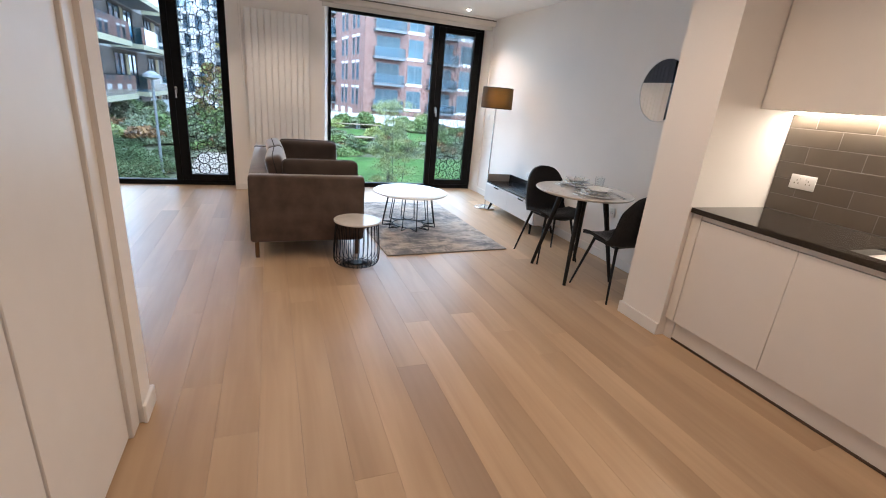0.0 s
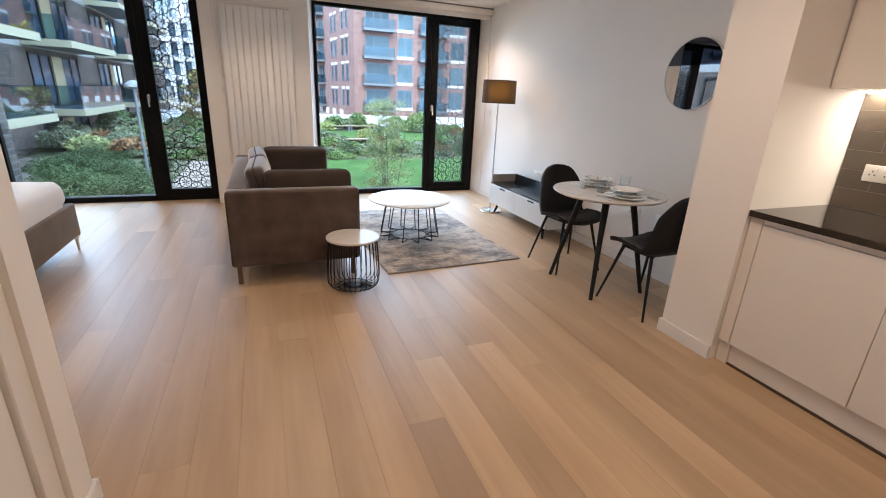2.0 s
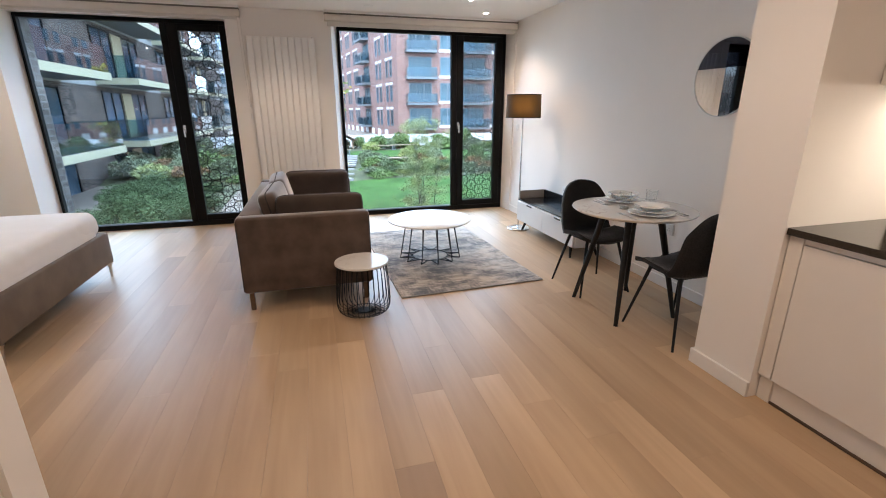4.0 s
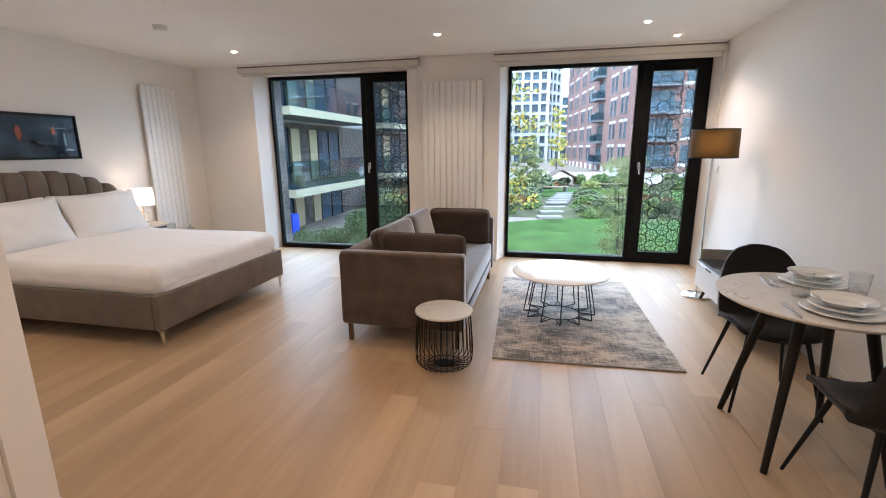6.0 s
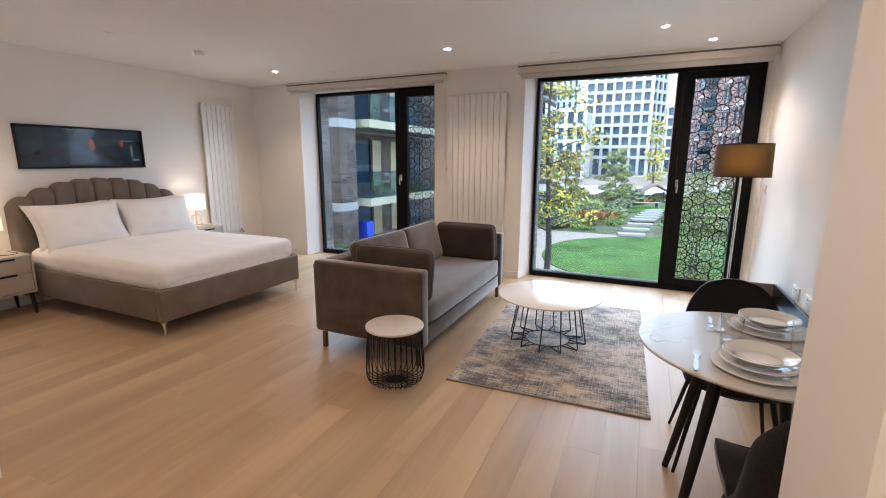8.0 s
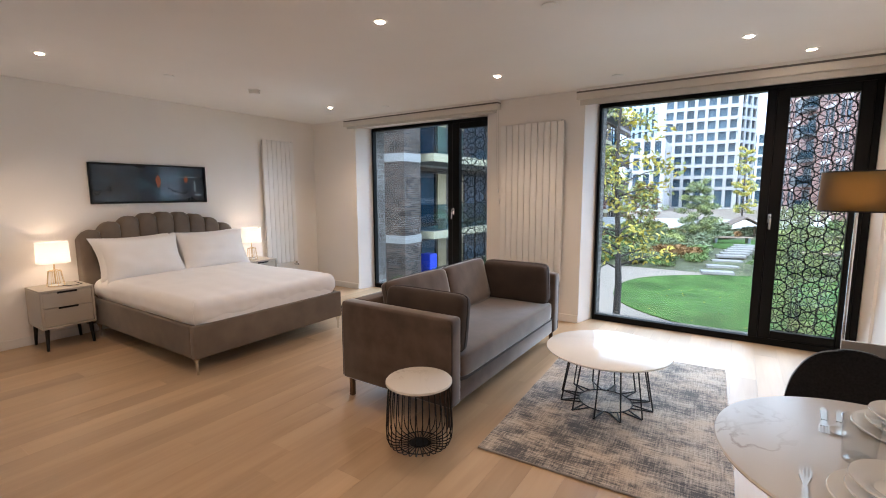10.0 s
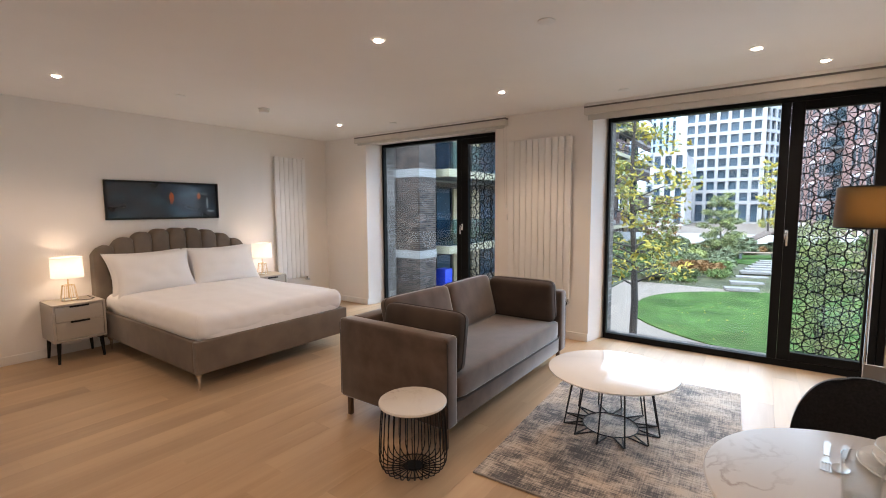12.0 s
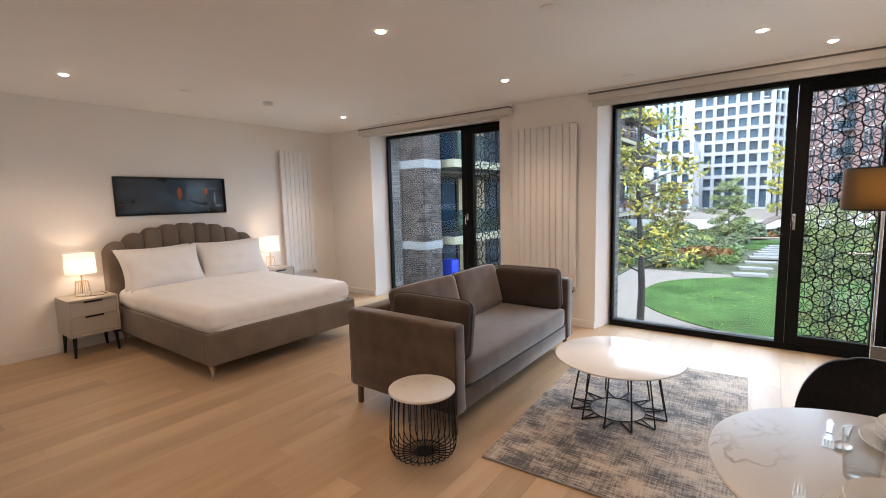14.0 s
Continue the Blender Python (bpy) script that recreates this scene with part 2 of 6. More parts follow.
def brick(name, a, b, mortar, scale=1.0):
    m = bpy.data.materials.new(name)
    m.use_nodes = True
    nt, bs = nodes_of(m)
    tc = nt.nodes.new("ShaderNodeTexCoord")
    sx = nt.nodes.new("ShaderNodeSeparateXYZ")
    nt.links.new(tc.outputs["Object"], sx.inputs[0])
    ad = nt.nodes.new("ShaderNodeMath")
    nt.links.new(sx.outputs[0], ad.inputs[0])
    nt.links.new(sx.outputs[1], ad.inputs[1])
    cb = nt.nodes.new("ShaderNodeCombineXYZ")
    nt.links.new(ad.outputs[0], cb.inputs[0])
    nt.links.new(sx.outputs[2], cb.inputs[1])
    br = nt.nodes.new("ShaderNodeTexBrick")
    br.inputs["Color1"].default_value, br.inputs["Color2"].default_value, br.inputs["Mortar"].default_value = (*a, 1), (*b, 1), (*mortar, 1)
    br.inputs["Scale"].default_value = scale
    br.inputs["Brick Width"].default_value, br.inputs["Row Height"].default_value, br.inputs["Mortar Size"].default_value = 0.225, 0.075, 0.008
    nt.links.new(cb.outputs[0], br.inputs["Vector"])
    ns = nt.nodes.new("ShaderNodeTexNoise")
    ns.inputs["Scale"].default_value = 1.2
    nt.links.new(tc.outputs["Object"], ns.inputs["Vector"])
    mx = nt.nodes.new("ShaderNodeMixRGB")
    mx.blend_type = 'MULTIPLY'
    mx.inputs[0].default_value = 1.0
    nt.links.new(br.outputs["Color"], mx.inputs[1])
    ns.inputs["Scale"].default_value, ns.inputs["Detail"].default_value = 2.6, 8
    bl = nt.nodes.new("ShaderNodeMapRange")
    bl.inputs["From Min"].default_value, bl.inputs["From Max"].default_value = 0.35, 0.65
    bl.inputs["To Min"].default_value, bl.inputs["To Max"].default_value = 0.50, 1.05
    nt.links.new(ns.outputs["Fac"], bl.inputs["Value"])
    nt.links.new(bl.outputs[0], mx.inputs[2])
    nt.links.new(mx.outputs[0], bs.inputs["Base Color"])
    bs.inputs["Roughness"].default_value = 0.85
    bp = nt.nodes.new("ShaderNodeBump")
    bp.inputs["Strength"].default_value, bp.inputs["Distance"].default_value = 0.5, 0.008
    bp.invert = True
    nt.links.new(br.outputs["Fac"], bp.inputs["Height"])
    nt.links.new(bp.outputs[0], bs.inputs["Normal"])
    return m


def clear_glass(name, tint=(1, 1, 1), gloss=1.0):
    m = bpy.data.materials.new(name)
    m.use_nodes = True
    nt = m.node_tree
    for n in list(nt.nodes):
        nt.nodes.remove(n)
    out = nt.nodes.new("ShaderNodeOutputMaterial")
    tr = nt.nodes.new("ShaderNodeBsdfTransparent")
    tr.inputs[0].default_value = (*tint, 1)
    gl = nt.nodes.new("ShaderNodeBsdfGlossy")
    gl.inputs["Roughness"].default_value = 0.0
    lw = nt.nodes.new("ShaderNodeLayerWeight")
    lw.inputs[0].default_value = 0.5
    pw = nt.nodes.new("ShaderNodeMath")
    pw.operation = 'POWER'
    pw.inputs[1].default_value = 4.0
    nt.links.new(lw.outputs["Facing"], pw.inputs[0])
    mu = nt.nodes.new("ShaderNodeMath")
    mu.operation = 'MULTIPLY_ADD'
    mu.inputs[1].default_value, mu.inputs[2].default_value = 0.75 * gloss, 0.028 * gloss
    nt.links.new(pw.outputs[0], mu.inputs[0])
    mx = nt.nodes.new("ShaderNodeMixShader")
    nt.links.new(mu.outputs[0], mx.inputs[0])
    nt.links.new(tr.outputs[0], mx.inputs[1])
    nt.links.new(gl.outputs[0], mx.inputs[2])
    nt.links.new(mx.outputs[0], out.inputs[0])
    return m


def glow(name, color, strength):
    m = bpy.data.materials.new(name)
    m.use_nodes = True
    nt, bs = nodes_of(m)
    bs.inputs["Base Color"].default_value = (*color, 1)
    bs.inputs["Emission Color"].default_value = (*color, 1)
    bs.inputs["Emission Strength"].default_value = strength
    return m


def lampshade(name, color, through, forward=None):
    m = bpy.data.materials.new(name)
    m.use_nodes = True
    nt = m.node_tree
    bs = nt.nodes["Principled BSDF"]
    tc = nt.nodes.new("ShaderNodeTexCoord")
    ns = nt.nodes.new("ShaderNodeTexNoise")
    ns.inputs["Scale"].default_value = 180
    nt.links.new(tc.outputs["Object"], ns.inputs["Vector"])
    mr = nt.nodes.new("ShaderNodeMixRGB")
    mr.inputs[1].default_value = (*[c * 0.9 for c in color], 1)
    mr.inputs[2].default_value = (*color, 1)
    nt.links.new(ns.outputs["Fac"], mr.inputs[0])
    nt.links.new(mr.outputs[0], bs.inputs["Base Color"])
    bs.inputs["Roughness"].default_value = 0.9
    tl = nt.nodes.new("ShaderNodeBsdfTranslucent")
    tl.inputs[0].default_value = (*through, 1)
    mx = nt.nodes.new("ShaderNodeAddShader")
    out = nt.nodes["Material Output"]
    nt.links.new(bs.outputs[0], mx.inputs[0])
    nt.links.new(tl.outputs[0], mx.inputs[1])
    nt.links.new(mx.outputs[0], out.inputs[0])
    if forward:
        rf = nt.nodes.new("ShaderNodeBsdfRefraction")
        rf.inputs["Color"].default_value = (*forward, 1)
        rf.inputs["Roughness"].default_value, rf.inputs["IOR"].default_value = 0.9, 1.9
        ad = nt.nodes.new("ShaderNodeAddShader")
        nt.links.new(mx.outputs[0], ad.inputs[0])
        nt.links.new(rf.outputs[0], ad.inputs[1])
        nt.links.new(ad.outputs[0], out.inputs[0])
    return m


def rug_material(name):
    m = bpy.data.materials.new(name)
    m.use_nodes = True
    nt, bs = nodes_of(m)
    tc = nt.nodes.new("ShaderNodeTexCoord")

    def streak(sx, sy, sc, detail):
        mp = nt.nodes.new("ShaderNodeMapping")
        mp.inputs["Scale"].default_value = (sx, sy, 1)
        nt.links.new(tc.outputs["Object"], mp.inputs[0])
        ns = nt.nodes.new("ShaderNodeTexNoise")
        ns.inputs["Scale"].default_value, ns.inputs["Detail"].default_value, ns.inputs["Roughness"].default_value = sc, detail, 0.7
        nt.links.new(mp.outputs[0], ns.inputs["Vector"])
        return ns.outputs["Fac"]

    def op(kind, a, b):
        n = nt.nodes.new("ShaderNodeMath")
        n.operation = kind
        for i, v in enumerate((a, b)):
            if isinstance(v, (int, float)):
                n.inputs[i].default_value = v
            else:
                nt.links.new(v, n.inputs[i])
        return n.outputs[0]
    across = streak(7.0, 110, 1.0, 6)
    along = streak(110, 7, 1.0, 6)
    cloud = streak(3.0, 4.5, 1.0, 5)
    wide = streak(1.1, 1.4, 1.0, 2)
    tot = op('ADD', op('ADD', op('MULTIPLY', across, 0.36), op('MULTIPLY', along, 0.24)), op('ADD', op('MULTIPLY', cloud, 0.46), op('MULTIPLY', wide, 0.14)))
    cr = nt.nodes.new("ShaderNodeValToRGB")
    e = cr.color_ramp.elements
    e[0].position, e[0].color = 0.545, (0.055, 0.053, 0.058, 1)
    e[1].position, e[1].color = 0.660, (0.53, 0.47, 0.405, 1)
    mid = e.new(0.595)
    mid.color = (0.275, 0.24, 0.21, 1)
    nt.links.new(tot, cr.inputs[0])
    brown = nt.nodes.new("ShaderNodeMixRGB")
    brown.blend_type = 'MULTIPLY'
    brown.inputs[2].default_value = (0.95, 0.85, 0.75, 1)
    spot = nt.nodes.new("ShaderNodeMapRange")
    spot.inputs["From Min"].default_value, spot.inputs["From Max"].default_value = 0.42, 0.62
    nt.links.new(streak(1.6, 2.3, 1.0, 3), spot.inputs["Value"])
    nt.links.new(spot.outputs[0], brown.inputs[0])
    nt.links.new(cr.outputs[0], brown.inputs[1])
    nt.links.new(brown.outputs[0], bs.inputs["Base Color"])
    bs.inputs["Roughness"].default_value = 0.95
    bs.inputs["Sheen Weight"].default_value = 0.3
    bp = nt.nodes.new("ShaderNodeBump")
    bp.inputs["Strength"].default_value, bp.inputs["Distance"].default_value = 0.5, 0.004
    nt.links.new(along, bp.inputs["Height"])
    nt.links.new(bp.outputs[0], bs.inputs["Normal"])
    return m


def painting(name):
    m = bpy.data.materials.new(name)
    m.use_nodes = True
    nt, bs = nodes_of(m)
    tc = nt.nodes.new("ShaderNodeTexCoord")
    mp = nt.nodes.new("ShaderNodeMapping")
    mp.inputs["Scale"].default_value = (1, 3.2, 5.5)
    nt.links.new(tc.outputs["Object"], mp.inputs[0])
    ns = nt.nodes.new("ShaderNodeTexNoise")
    ns.inputs["Scale"].default_value, ns.inputs["Detail"].default_value = 1.2, 5
    nt.links.new(mp.outputs[0], ns.inputs["Vector"])
    cr = nt.nodes.new("ShaderNodeValToRGB")
    e = cr.color_ramp.elements
    e[0].position, e[0].color = 0.3, (0.006, 0.008, 0.014, 1)
    e[1].position, e[1].color = 0.75, (0.03, 0.075, 0.11, 1)
    mid = e.new(0.52)
    mid.color = (0.012, 0.025, 0.045, 1)
    nt.links.new(ns.outputs["Fac"], cr.inputs[0])
    nt.links.new(cr.outputs[0], bs.inputs["Base Color"])
    bs.inputs["Roughness"].default_value = 0.25
    return m


M_WALL = mat("wall_paint", (0.83, 0.79, 0.75), 0.75, var=0.015, scale=2, bump=0.05, bump_scale=180)
M_CEIL = mat("ceiling_paint", (0.85, 0.825, 0.80), 0.8, var=0.012, scale=2)
M_TRIM = mat("white_trim", (0.80, 0.775, 0.745), 0.4, var=0.015)
M_OAK = oak("oak_plank", (0.535, 0.372, 0.228), (0.365, 0.240, 0.140), 0.11)
M_OAK_DARK = oak("oak_plank_brown", (0.41, 0.28, 0.18), (0.30, 0.195, 0.12), 0.03)
M_SUB = mat("floor_base", (0.22, 0.15, 0.095), 0.9)
M_BLACK = mat("black_aluminium", (0.006, 0.006, 0.0065), 0.55, 0.0, spec=0.14, var=0.1, bump=0.03, bump_scale=300)
M_WIRE = mat("black_wire", (0.008, 0.008, 0.009), 0.5, 0.0, var=0.1, spec=0.3)
M_CHROME = mat("chrome", (0.72, 0.72, 0.72), 0.16, 1.0, var=0.02)
M_STEEL = mat("brushed_steel", (0.6, 0.58, 0.55), 0.28, 1.0, var=0.03)
M_BRASS = mat("pale_brass", (0.70, 0.52, 0.30), 0.28, 1.0, var=0.03)
M_GLASS = clear_glass("window_glass", (0.84, 0.94, 0.98), 1.3)
M_GLAZING = clear_glass("picture_glazing", (0.96, 0.97, 0.97), 0.35)
M_CUP = clear_glass("drinking_glass", (0.975, 0.985, 0.985), 2.2)
M_RAD = mat("radiator_enamel", (0.83, 0.81, 0.785), 0.35, var=0.01)
M_BLIND = mat("blind_fabric", (0.60, 0.57, 0.53), 0.8, var=0.03, bump=0.1, bump_scale=400)
M_BLINDW = mat("blind_cassette", (0.66, 0.61, 0.55), 0.5, var=0.02)
M_SLOT = mat("dark_slot", (0.16, 0.145, 0.13), 0.7)
M_VELVET = mat("taupe_velvet", (0.099, 0.071, 0.058), 0.75, var=0.26, scale=7, bump=0.06, bump_scale=90, sheen=1.0, spec=0.2)
M_VELVET_DARK = mat("dark_taupe_velvet", (0.058, 0.043, 0.036), 0.75, var=0.16, scale=6, bump=0.06, bump_scale=90, sheen=0.15, spec=0.2)
M_PIPE = mat("dark_piping", (0.03, 0.022, 0.02), 0.7)
M_SOFALEG = mat("bronze_leg", (0.16, 0.10, 0.06), 0.35, 0.6)
M_BED = mat("greige_velvet", (0.17, 0.135, 0.107), 0.75, var=0.14, scale=5, bump=0.06, bump_scale=90, sheen=0.2, spec=0.2)
M_LINEN = mat("white_cotton", (0.82, 0.80, 0.785), 0.85, var=0.015, scale=4, bump=0.25, bump_scale=14, sheen=0.2, spec=0.2)
M_NIGHT = mat("greige_lacquer", (0.46, 0.41, 0.35), 0.45, var=0.02)
M_DARKWOOD = mat("black_stained_wood", (0.010, 0.008, 0.007), 0.5, spec=0.3, var=0.2, scale=20)
M_MARBLE = marble("white_marble", 0.75, 0.2, (0.67, 0.64, 0.605))
M_MARBLE.node_tree.nodes["Principled BSDF"].inputs["Specular IOR Level"].default_value = 0.3
M_GLOSS = marble("glossy_white_stone", 0.12, 0.02)
M_GLOSS.node_tree.nodes["Principled BSDF"].inputs["Specular IOR Level"].default_value = 0.34
M_RUG = rug_material("woven_rug")
M_RUGEDGE = mat("rug_binding", (0.25, 0.23, 0.21), 0.9, var=0.15, scale=40)
M_CHAIR = mat("charcoal_fabric", (0.020, 0.019, 0.020), 0.9, var=0.25, scale=120, bump=0.3, bump_scale=500, sheen=0.25, spec=0.2)
M_TVWHITE = mat("pale_lacquer", (0.70, 0.69, 0.68), 0.4, var=0.01)
M_TVTOP = mat("black_gloss_top", (0.012, 0.013, 0.016), 0.18, var=0.1)
M_TVEND = mat("taupe_panel", (0.32, 0.28, 0.245), 0.5, var=0.04)
M_CHINA = mat("white_china", (0.82, 0.81, 0.78), 0.1, var=0.01, coat=0.4)
M_SMOKED = mat("smoked_mirror", (0.10, 0.12, 0.17), 0.02, 1.0, var=0.0)
M_SINK = mat("black_composite", (0.02, 0.019, 0.018), 0.5, var=0.1)
M_MIRROR = mat("mirror_silver", (0.9, 0.9, 0.9), 0.0, 1.0, var=0.0)
M_KITCHEN = mat("matt_white_lacquer", (0.78, 0.74, 0.70), 0.38, var=0.01)
M_WORKTOP = mat("dark_quartz", (0.035, 0.03, 0.026), 0.1, var=0.3, scale=160)
M_TILE = mat("taupe_tile", (0.115, 0.092, 0.07), 0.22, var=0.08, scale=3, rand=0.22)
M_GROUT = mat("tile_grout", (0.20, 0.175, 0.15), 0.9)
M_PLINTH_SHADE = mat("brown_plinth_shade", (0.07, 0.04, 0.025), 0.6, var=0.2)
M_PLASTIC = mat("white_plastic", (0.80, 0.79, 0.77), 0.35, var=0.01)
M_SHADE_W = lampshade("white_shade", (0.62, 0.60, 0.57), (0.26, 0.26, 0.26))
M_SHADE_B = lampshade("black_shade", (0.010, 0.009, 0.008), (0.013, 0.0068, 0.0018), (0.040, 0.0205, 0.0056))
M_SHADE_IN = mat("shade_lining", (0.7, 0.55, 0.3), 0.8)
M_LED = glow("downlight_lens", (1.0, 0.86, 0.68), 20)
M_BULB = glow("lamp_bulb_glass", (1.0, 0.80, 0.55), 2.5)
M_STRIP = glow("led_strip", (1.0, 0.88, 0.70), 9)
M_ART = painting("dark_abstract_print")
M_ORANGE = mat("orange_paint", (0.42, 0.085, 0.02), 0.4, var=0.4, scale=30)
M_PALEBLUE = mat("pale_blue_paint", (0.22, 0.33, 0.38), 0.4, var=0.3, scale=30)

# ---- structure ----
CEIL = 2.5
XL, XR, YB, YW = -3.5, 3.08, -2.6, 6.40
PART_X, PART_Y = -0.525, 1.93


def structure(name, bm, material, label, category="wall", smooth=0):
    return tagged(mesh_object(name, bm, material, smooth), label, category, kind="structure")


def prism(bm, plan, z0, z1):
    lo = [bm.verts.new((x, y, z0)) for x, y in plan]
    hi = [bm.verts.new((x, y, z1)) for x, y in plan]
    k = len(plan)
    for i in range(k):
        bm.faces.new((lo[i], lo[(i + 1) % k], hi[(i + 1) % k], hi[i]))
    bm.faces.new(list(reversed(lo)))
    bm.faces.new(hi)
    return bm


W1 = (-2.515, -0.42)
W2 = (0.785, 3.035)
WTOP, WY = 2.385, 6.65

structure("wall_west", box(B(), XL - 0.2, XL, PART_Y - 0.13, 7.0, -0.2, CEIL), M_WALL, "plain off-white painted wall behind the bed")
structure("wall_east", box(B(), XR, XR + 0.2, YB, 7.0, -0.2, CEIL), M_WALL, "plain off-white painted wall beside the dining table")
structure("wall_south", box(B(), -0.8, XR, YB - 0.2, YB, -0.2, CEIL), M_WALL, "plain off-white painted wall closing the hall")
structure("wall_partition", box(B(), XL, PART_X, PART_Y - 0.13, PART_Y, 0, CEIL), M_WALL, "off-white painted partition end beside the hall")
structure("wall_hall", box(B(), -0.8, -0.60, YB, PART_Y - 0.13, 0, CEIL), M_WALL, "off-white painted hall wall behind cupboard doors")

bm = B()
prism(bm, [(XL, YW), (-2.60, YW), (W1[0], WY + 0.07), (XL, WY + 0.07)], 0, CEIL)
prism(bm, [(-0.445, YW), (0.70, YW), (W2[0], WY + 0.07), (W1[1], WY + 0.07)], 0, CEIL)
prism(bm, [(3.06, YW), (XR, YW), (XR, WY + 0.07), (W2[1], WY + 0.07)], 0, CEIL)
prism(bm, [(-2.60, YW), (-0.445, YW), (W1[1], WY + 0.07), (W1[0], WY + 0.07)], WTOP + 0.004, CEIL)
prism(bm, [(0.70, YW), (3.06, YW), (W2[1], WY + 0.07), (W2[0], WY + 0.07)], WTOP + 0.004, CEIL)
structure("wall_north", bm, M_WALL, "off-white painted wall with two full-height windows")

M_OWNBRICK = brick("grey_brown_brick", (0.15, 0.125, 0.105), (0.24, 0.20, 0.175), (0.30, 0.28, 0.26))
bm = B()
for x0, x1, z0, z1 in ((-5.2, -2.50, -2.2, 6.0), (-0.43, 0.80, -2.2, 6.0), (3.03, 9.0, -2.2, 6.0), (-2.50, -0.43, 2.37, 6.0), (0.80, 3.03, 2.37, 6.0), (-2.50, -0.43, -2.2, 0.03), (0.80, 3.03, -2.2, 0.03)):
    box(bm, x0, x1, WY + 0.08, WY + 0.26, z0, z1)
structure("wall_outer", bm, M_OWNBRICK, "grey-brown brick outer face of the building")

structure("ceiling", box(B(), XL - 0.2, XR + 0.2, YB - 0.2, 7.0, CEIL, CEIL + 0.2), M_CEIL, "flat matt white ceiling with recessed downlights", "ceiling")

# skirting boards
SK = 0.085
bm = B()
box(bm, XL, XL + 0.015, PART_Y, YW, 0, SK, 0.003)
box(bm, XL + 0.015, PART_X + 0.015, PART_Y, PART_Y + 0.015, 0, SK, 0.003)
box(bm, PART_X, PART_X + 0.015, PART_Y - 0.14, PART_Y, 0, SK, 0.003)
box(bm, XL, -2.60, YW - 0.015, YW, 0, SK, 0.003)
box(bm, -0.445, 0.70, YW - 0.015, YW, 0, SK, 0.003)
box(bm, XR - 0.015, XR, 2.30, YW, 0, SK, 0.003)
structure("baseboard", bm, M_TRIM, "low square white painted skirting board", "baseboard", 30)

# cupboard doors of the hall, with a plain frame
hall = thing("door_1", "off-white flush cupboard doors in a plain frame", "door", pose(0, 0, 0), kind="structure")
for y0, y1 in ((-0.75, -0.115), (-0.105, 0.51), (0.52, 1.105), (1.117, 1.70)):
    part("door_leaf", box(B(), -0.60, -0.557, y0, y1, 0.012, 2.20, 0.003), M_TRIM, hall)
part("frame", box(B(), -0.60, -0.543, 1.706, PART_Y - 0.13, 0, 2.5, 0.004), M_TRIM, hall)
part("overpanel", box(B(), -0.60, -0.57, -0.75, 1.70, 2.21, 2.5, 0.002), M_TRIM, hall)

# pier between kitchen and dining place
bm = B()
box(bm, 2.408, XR, 1.935, 2.29, 0, CEIL)
pier = structure("wall_pier", bm, M_WALL, "off-white painted pier between kitchen and dining corner")
bm = B()
box(bm, 2.393, 2.408, 1.935, 2.305, 0, SK, 0.003)
box(bm, 2.408, XR, 2.29, 2.305, 0, SK, 0.003)
structure("trim", bm, M_TRIM, "white skirting round the pier foot", "baseboard", 30)


# ---- windows ----
def wheel_screen(bm, x0, x1, z0, z1, y):
    """A cut metal screen of spoked wheels, as flat bars with depth."""
    step, R, d = 0.138, 0.0685, 0.006

    def bar(ax, az, bx, bz, w):
        lx, lz = bx - ax, bz - az
        L = math.hypot(lx, lz)
        if L < 1e-4:
            return
        px, pz = -lz / L * w / 2, lx / L * w / 2
        q = []
        for yy in (y, y + d):
            for sx, sz, px2, pz2 in ((ax, az, px, pz), (bx, bz, px, pz), (bx, bz, -px, -pz), (ax, az, -px, -pz)):
                q.append(bm.verts.new((sx + px2, yy, sz + pz2)))
        for f in ((0, 1, 2, 3), (7, 6, 5, 4), (0, 4, 5, 1), (2, 6, 7, 3)):
            bm.faces.new([q[i] for i in f])

    def clip(ax, az, bx, bz, w):
        t0, t1 = 0.0, 1.0
        for p, dd, lo, hi in ((ax, bx - ax, x0, x1), (az, bz - az, z0, z1)):
            if abs(dd) < 1e-9:
                if p < lo or p > hi:
                    return
            else:
                a, b = sorted(((lo - p) / dd, (hi - p) / dd))
                t0, t1 = max(t0, a), min(t1, b)
        if t1 > t0:
            bar(ax + (bx - ax) * t0, az + (bz - az) * t0, ax + (bx - ax) * t1, az + (bz - az) * t1, w)
    rng = random.Random(4)
    for c in range(int((x1 - x0) / (step * 0.87)) + 3):
        for r in range(-1, int((z1 - z0) / step) + 3):
            cx, cz = x0 + 0.03 + c * step * 0.87, z0 + (r + 0.5 * (c % 2)) * step
            turn = rng.random() * 0.8
            n = 16
            for i in range(n):
                a, b = 2 * math.pi * i / n, 2 * math.pi * (i + 1) / n
                clip(cx + R * math.cos(a), cz + R * math.sin(a), cx + R * math.cos(b), cz + R * math.sin(b), 0.0092)
            for i in range(8):
                a = turn + math.pi * i / 4
                clip(cx + 0.008 * math.cos(a), cz + 0.008 * math.sin(a), cx + R * math.cos(a), cz + R * math.sin(a), 0.0063)
    return bm


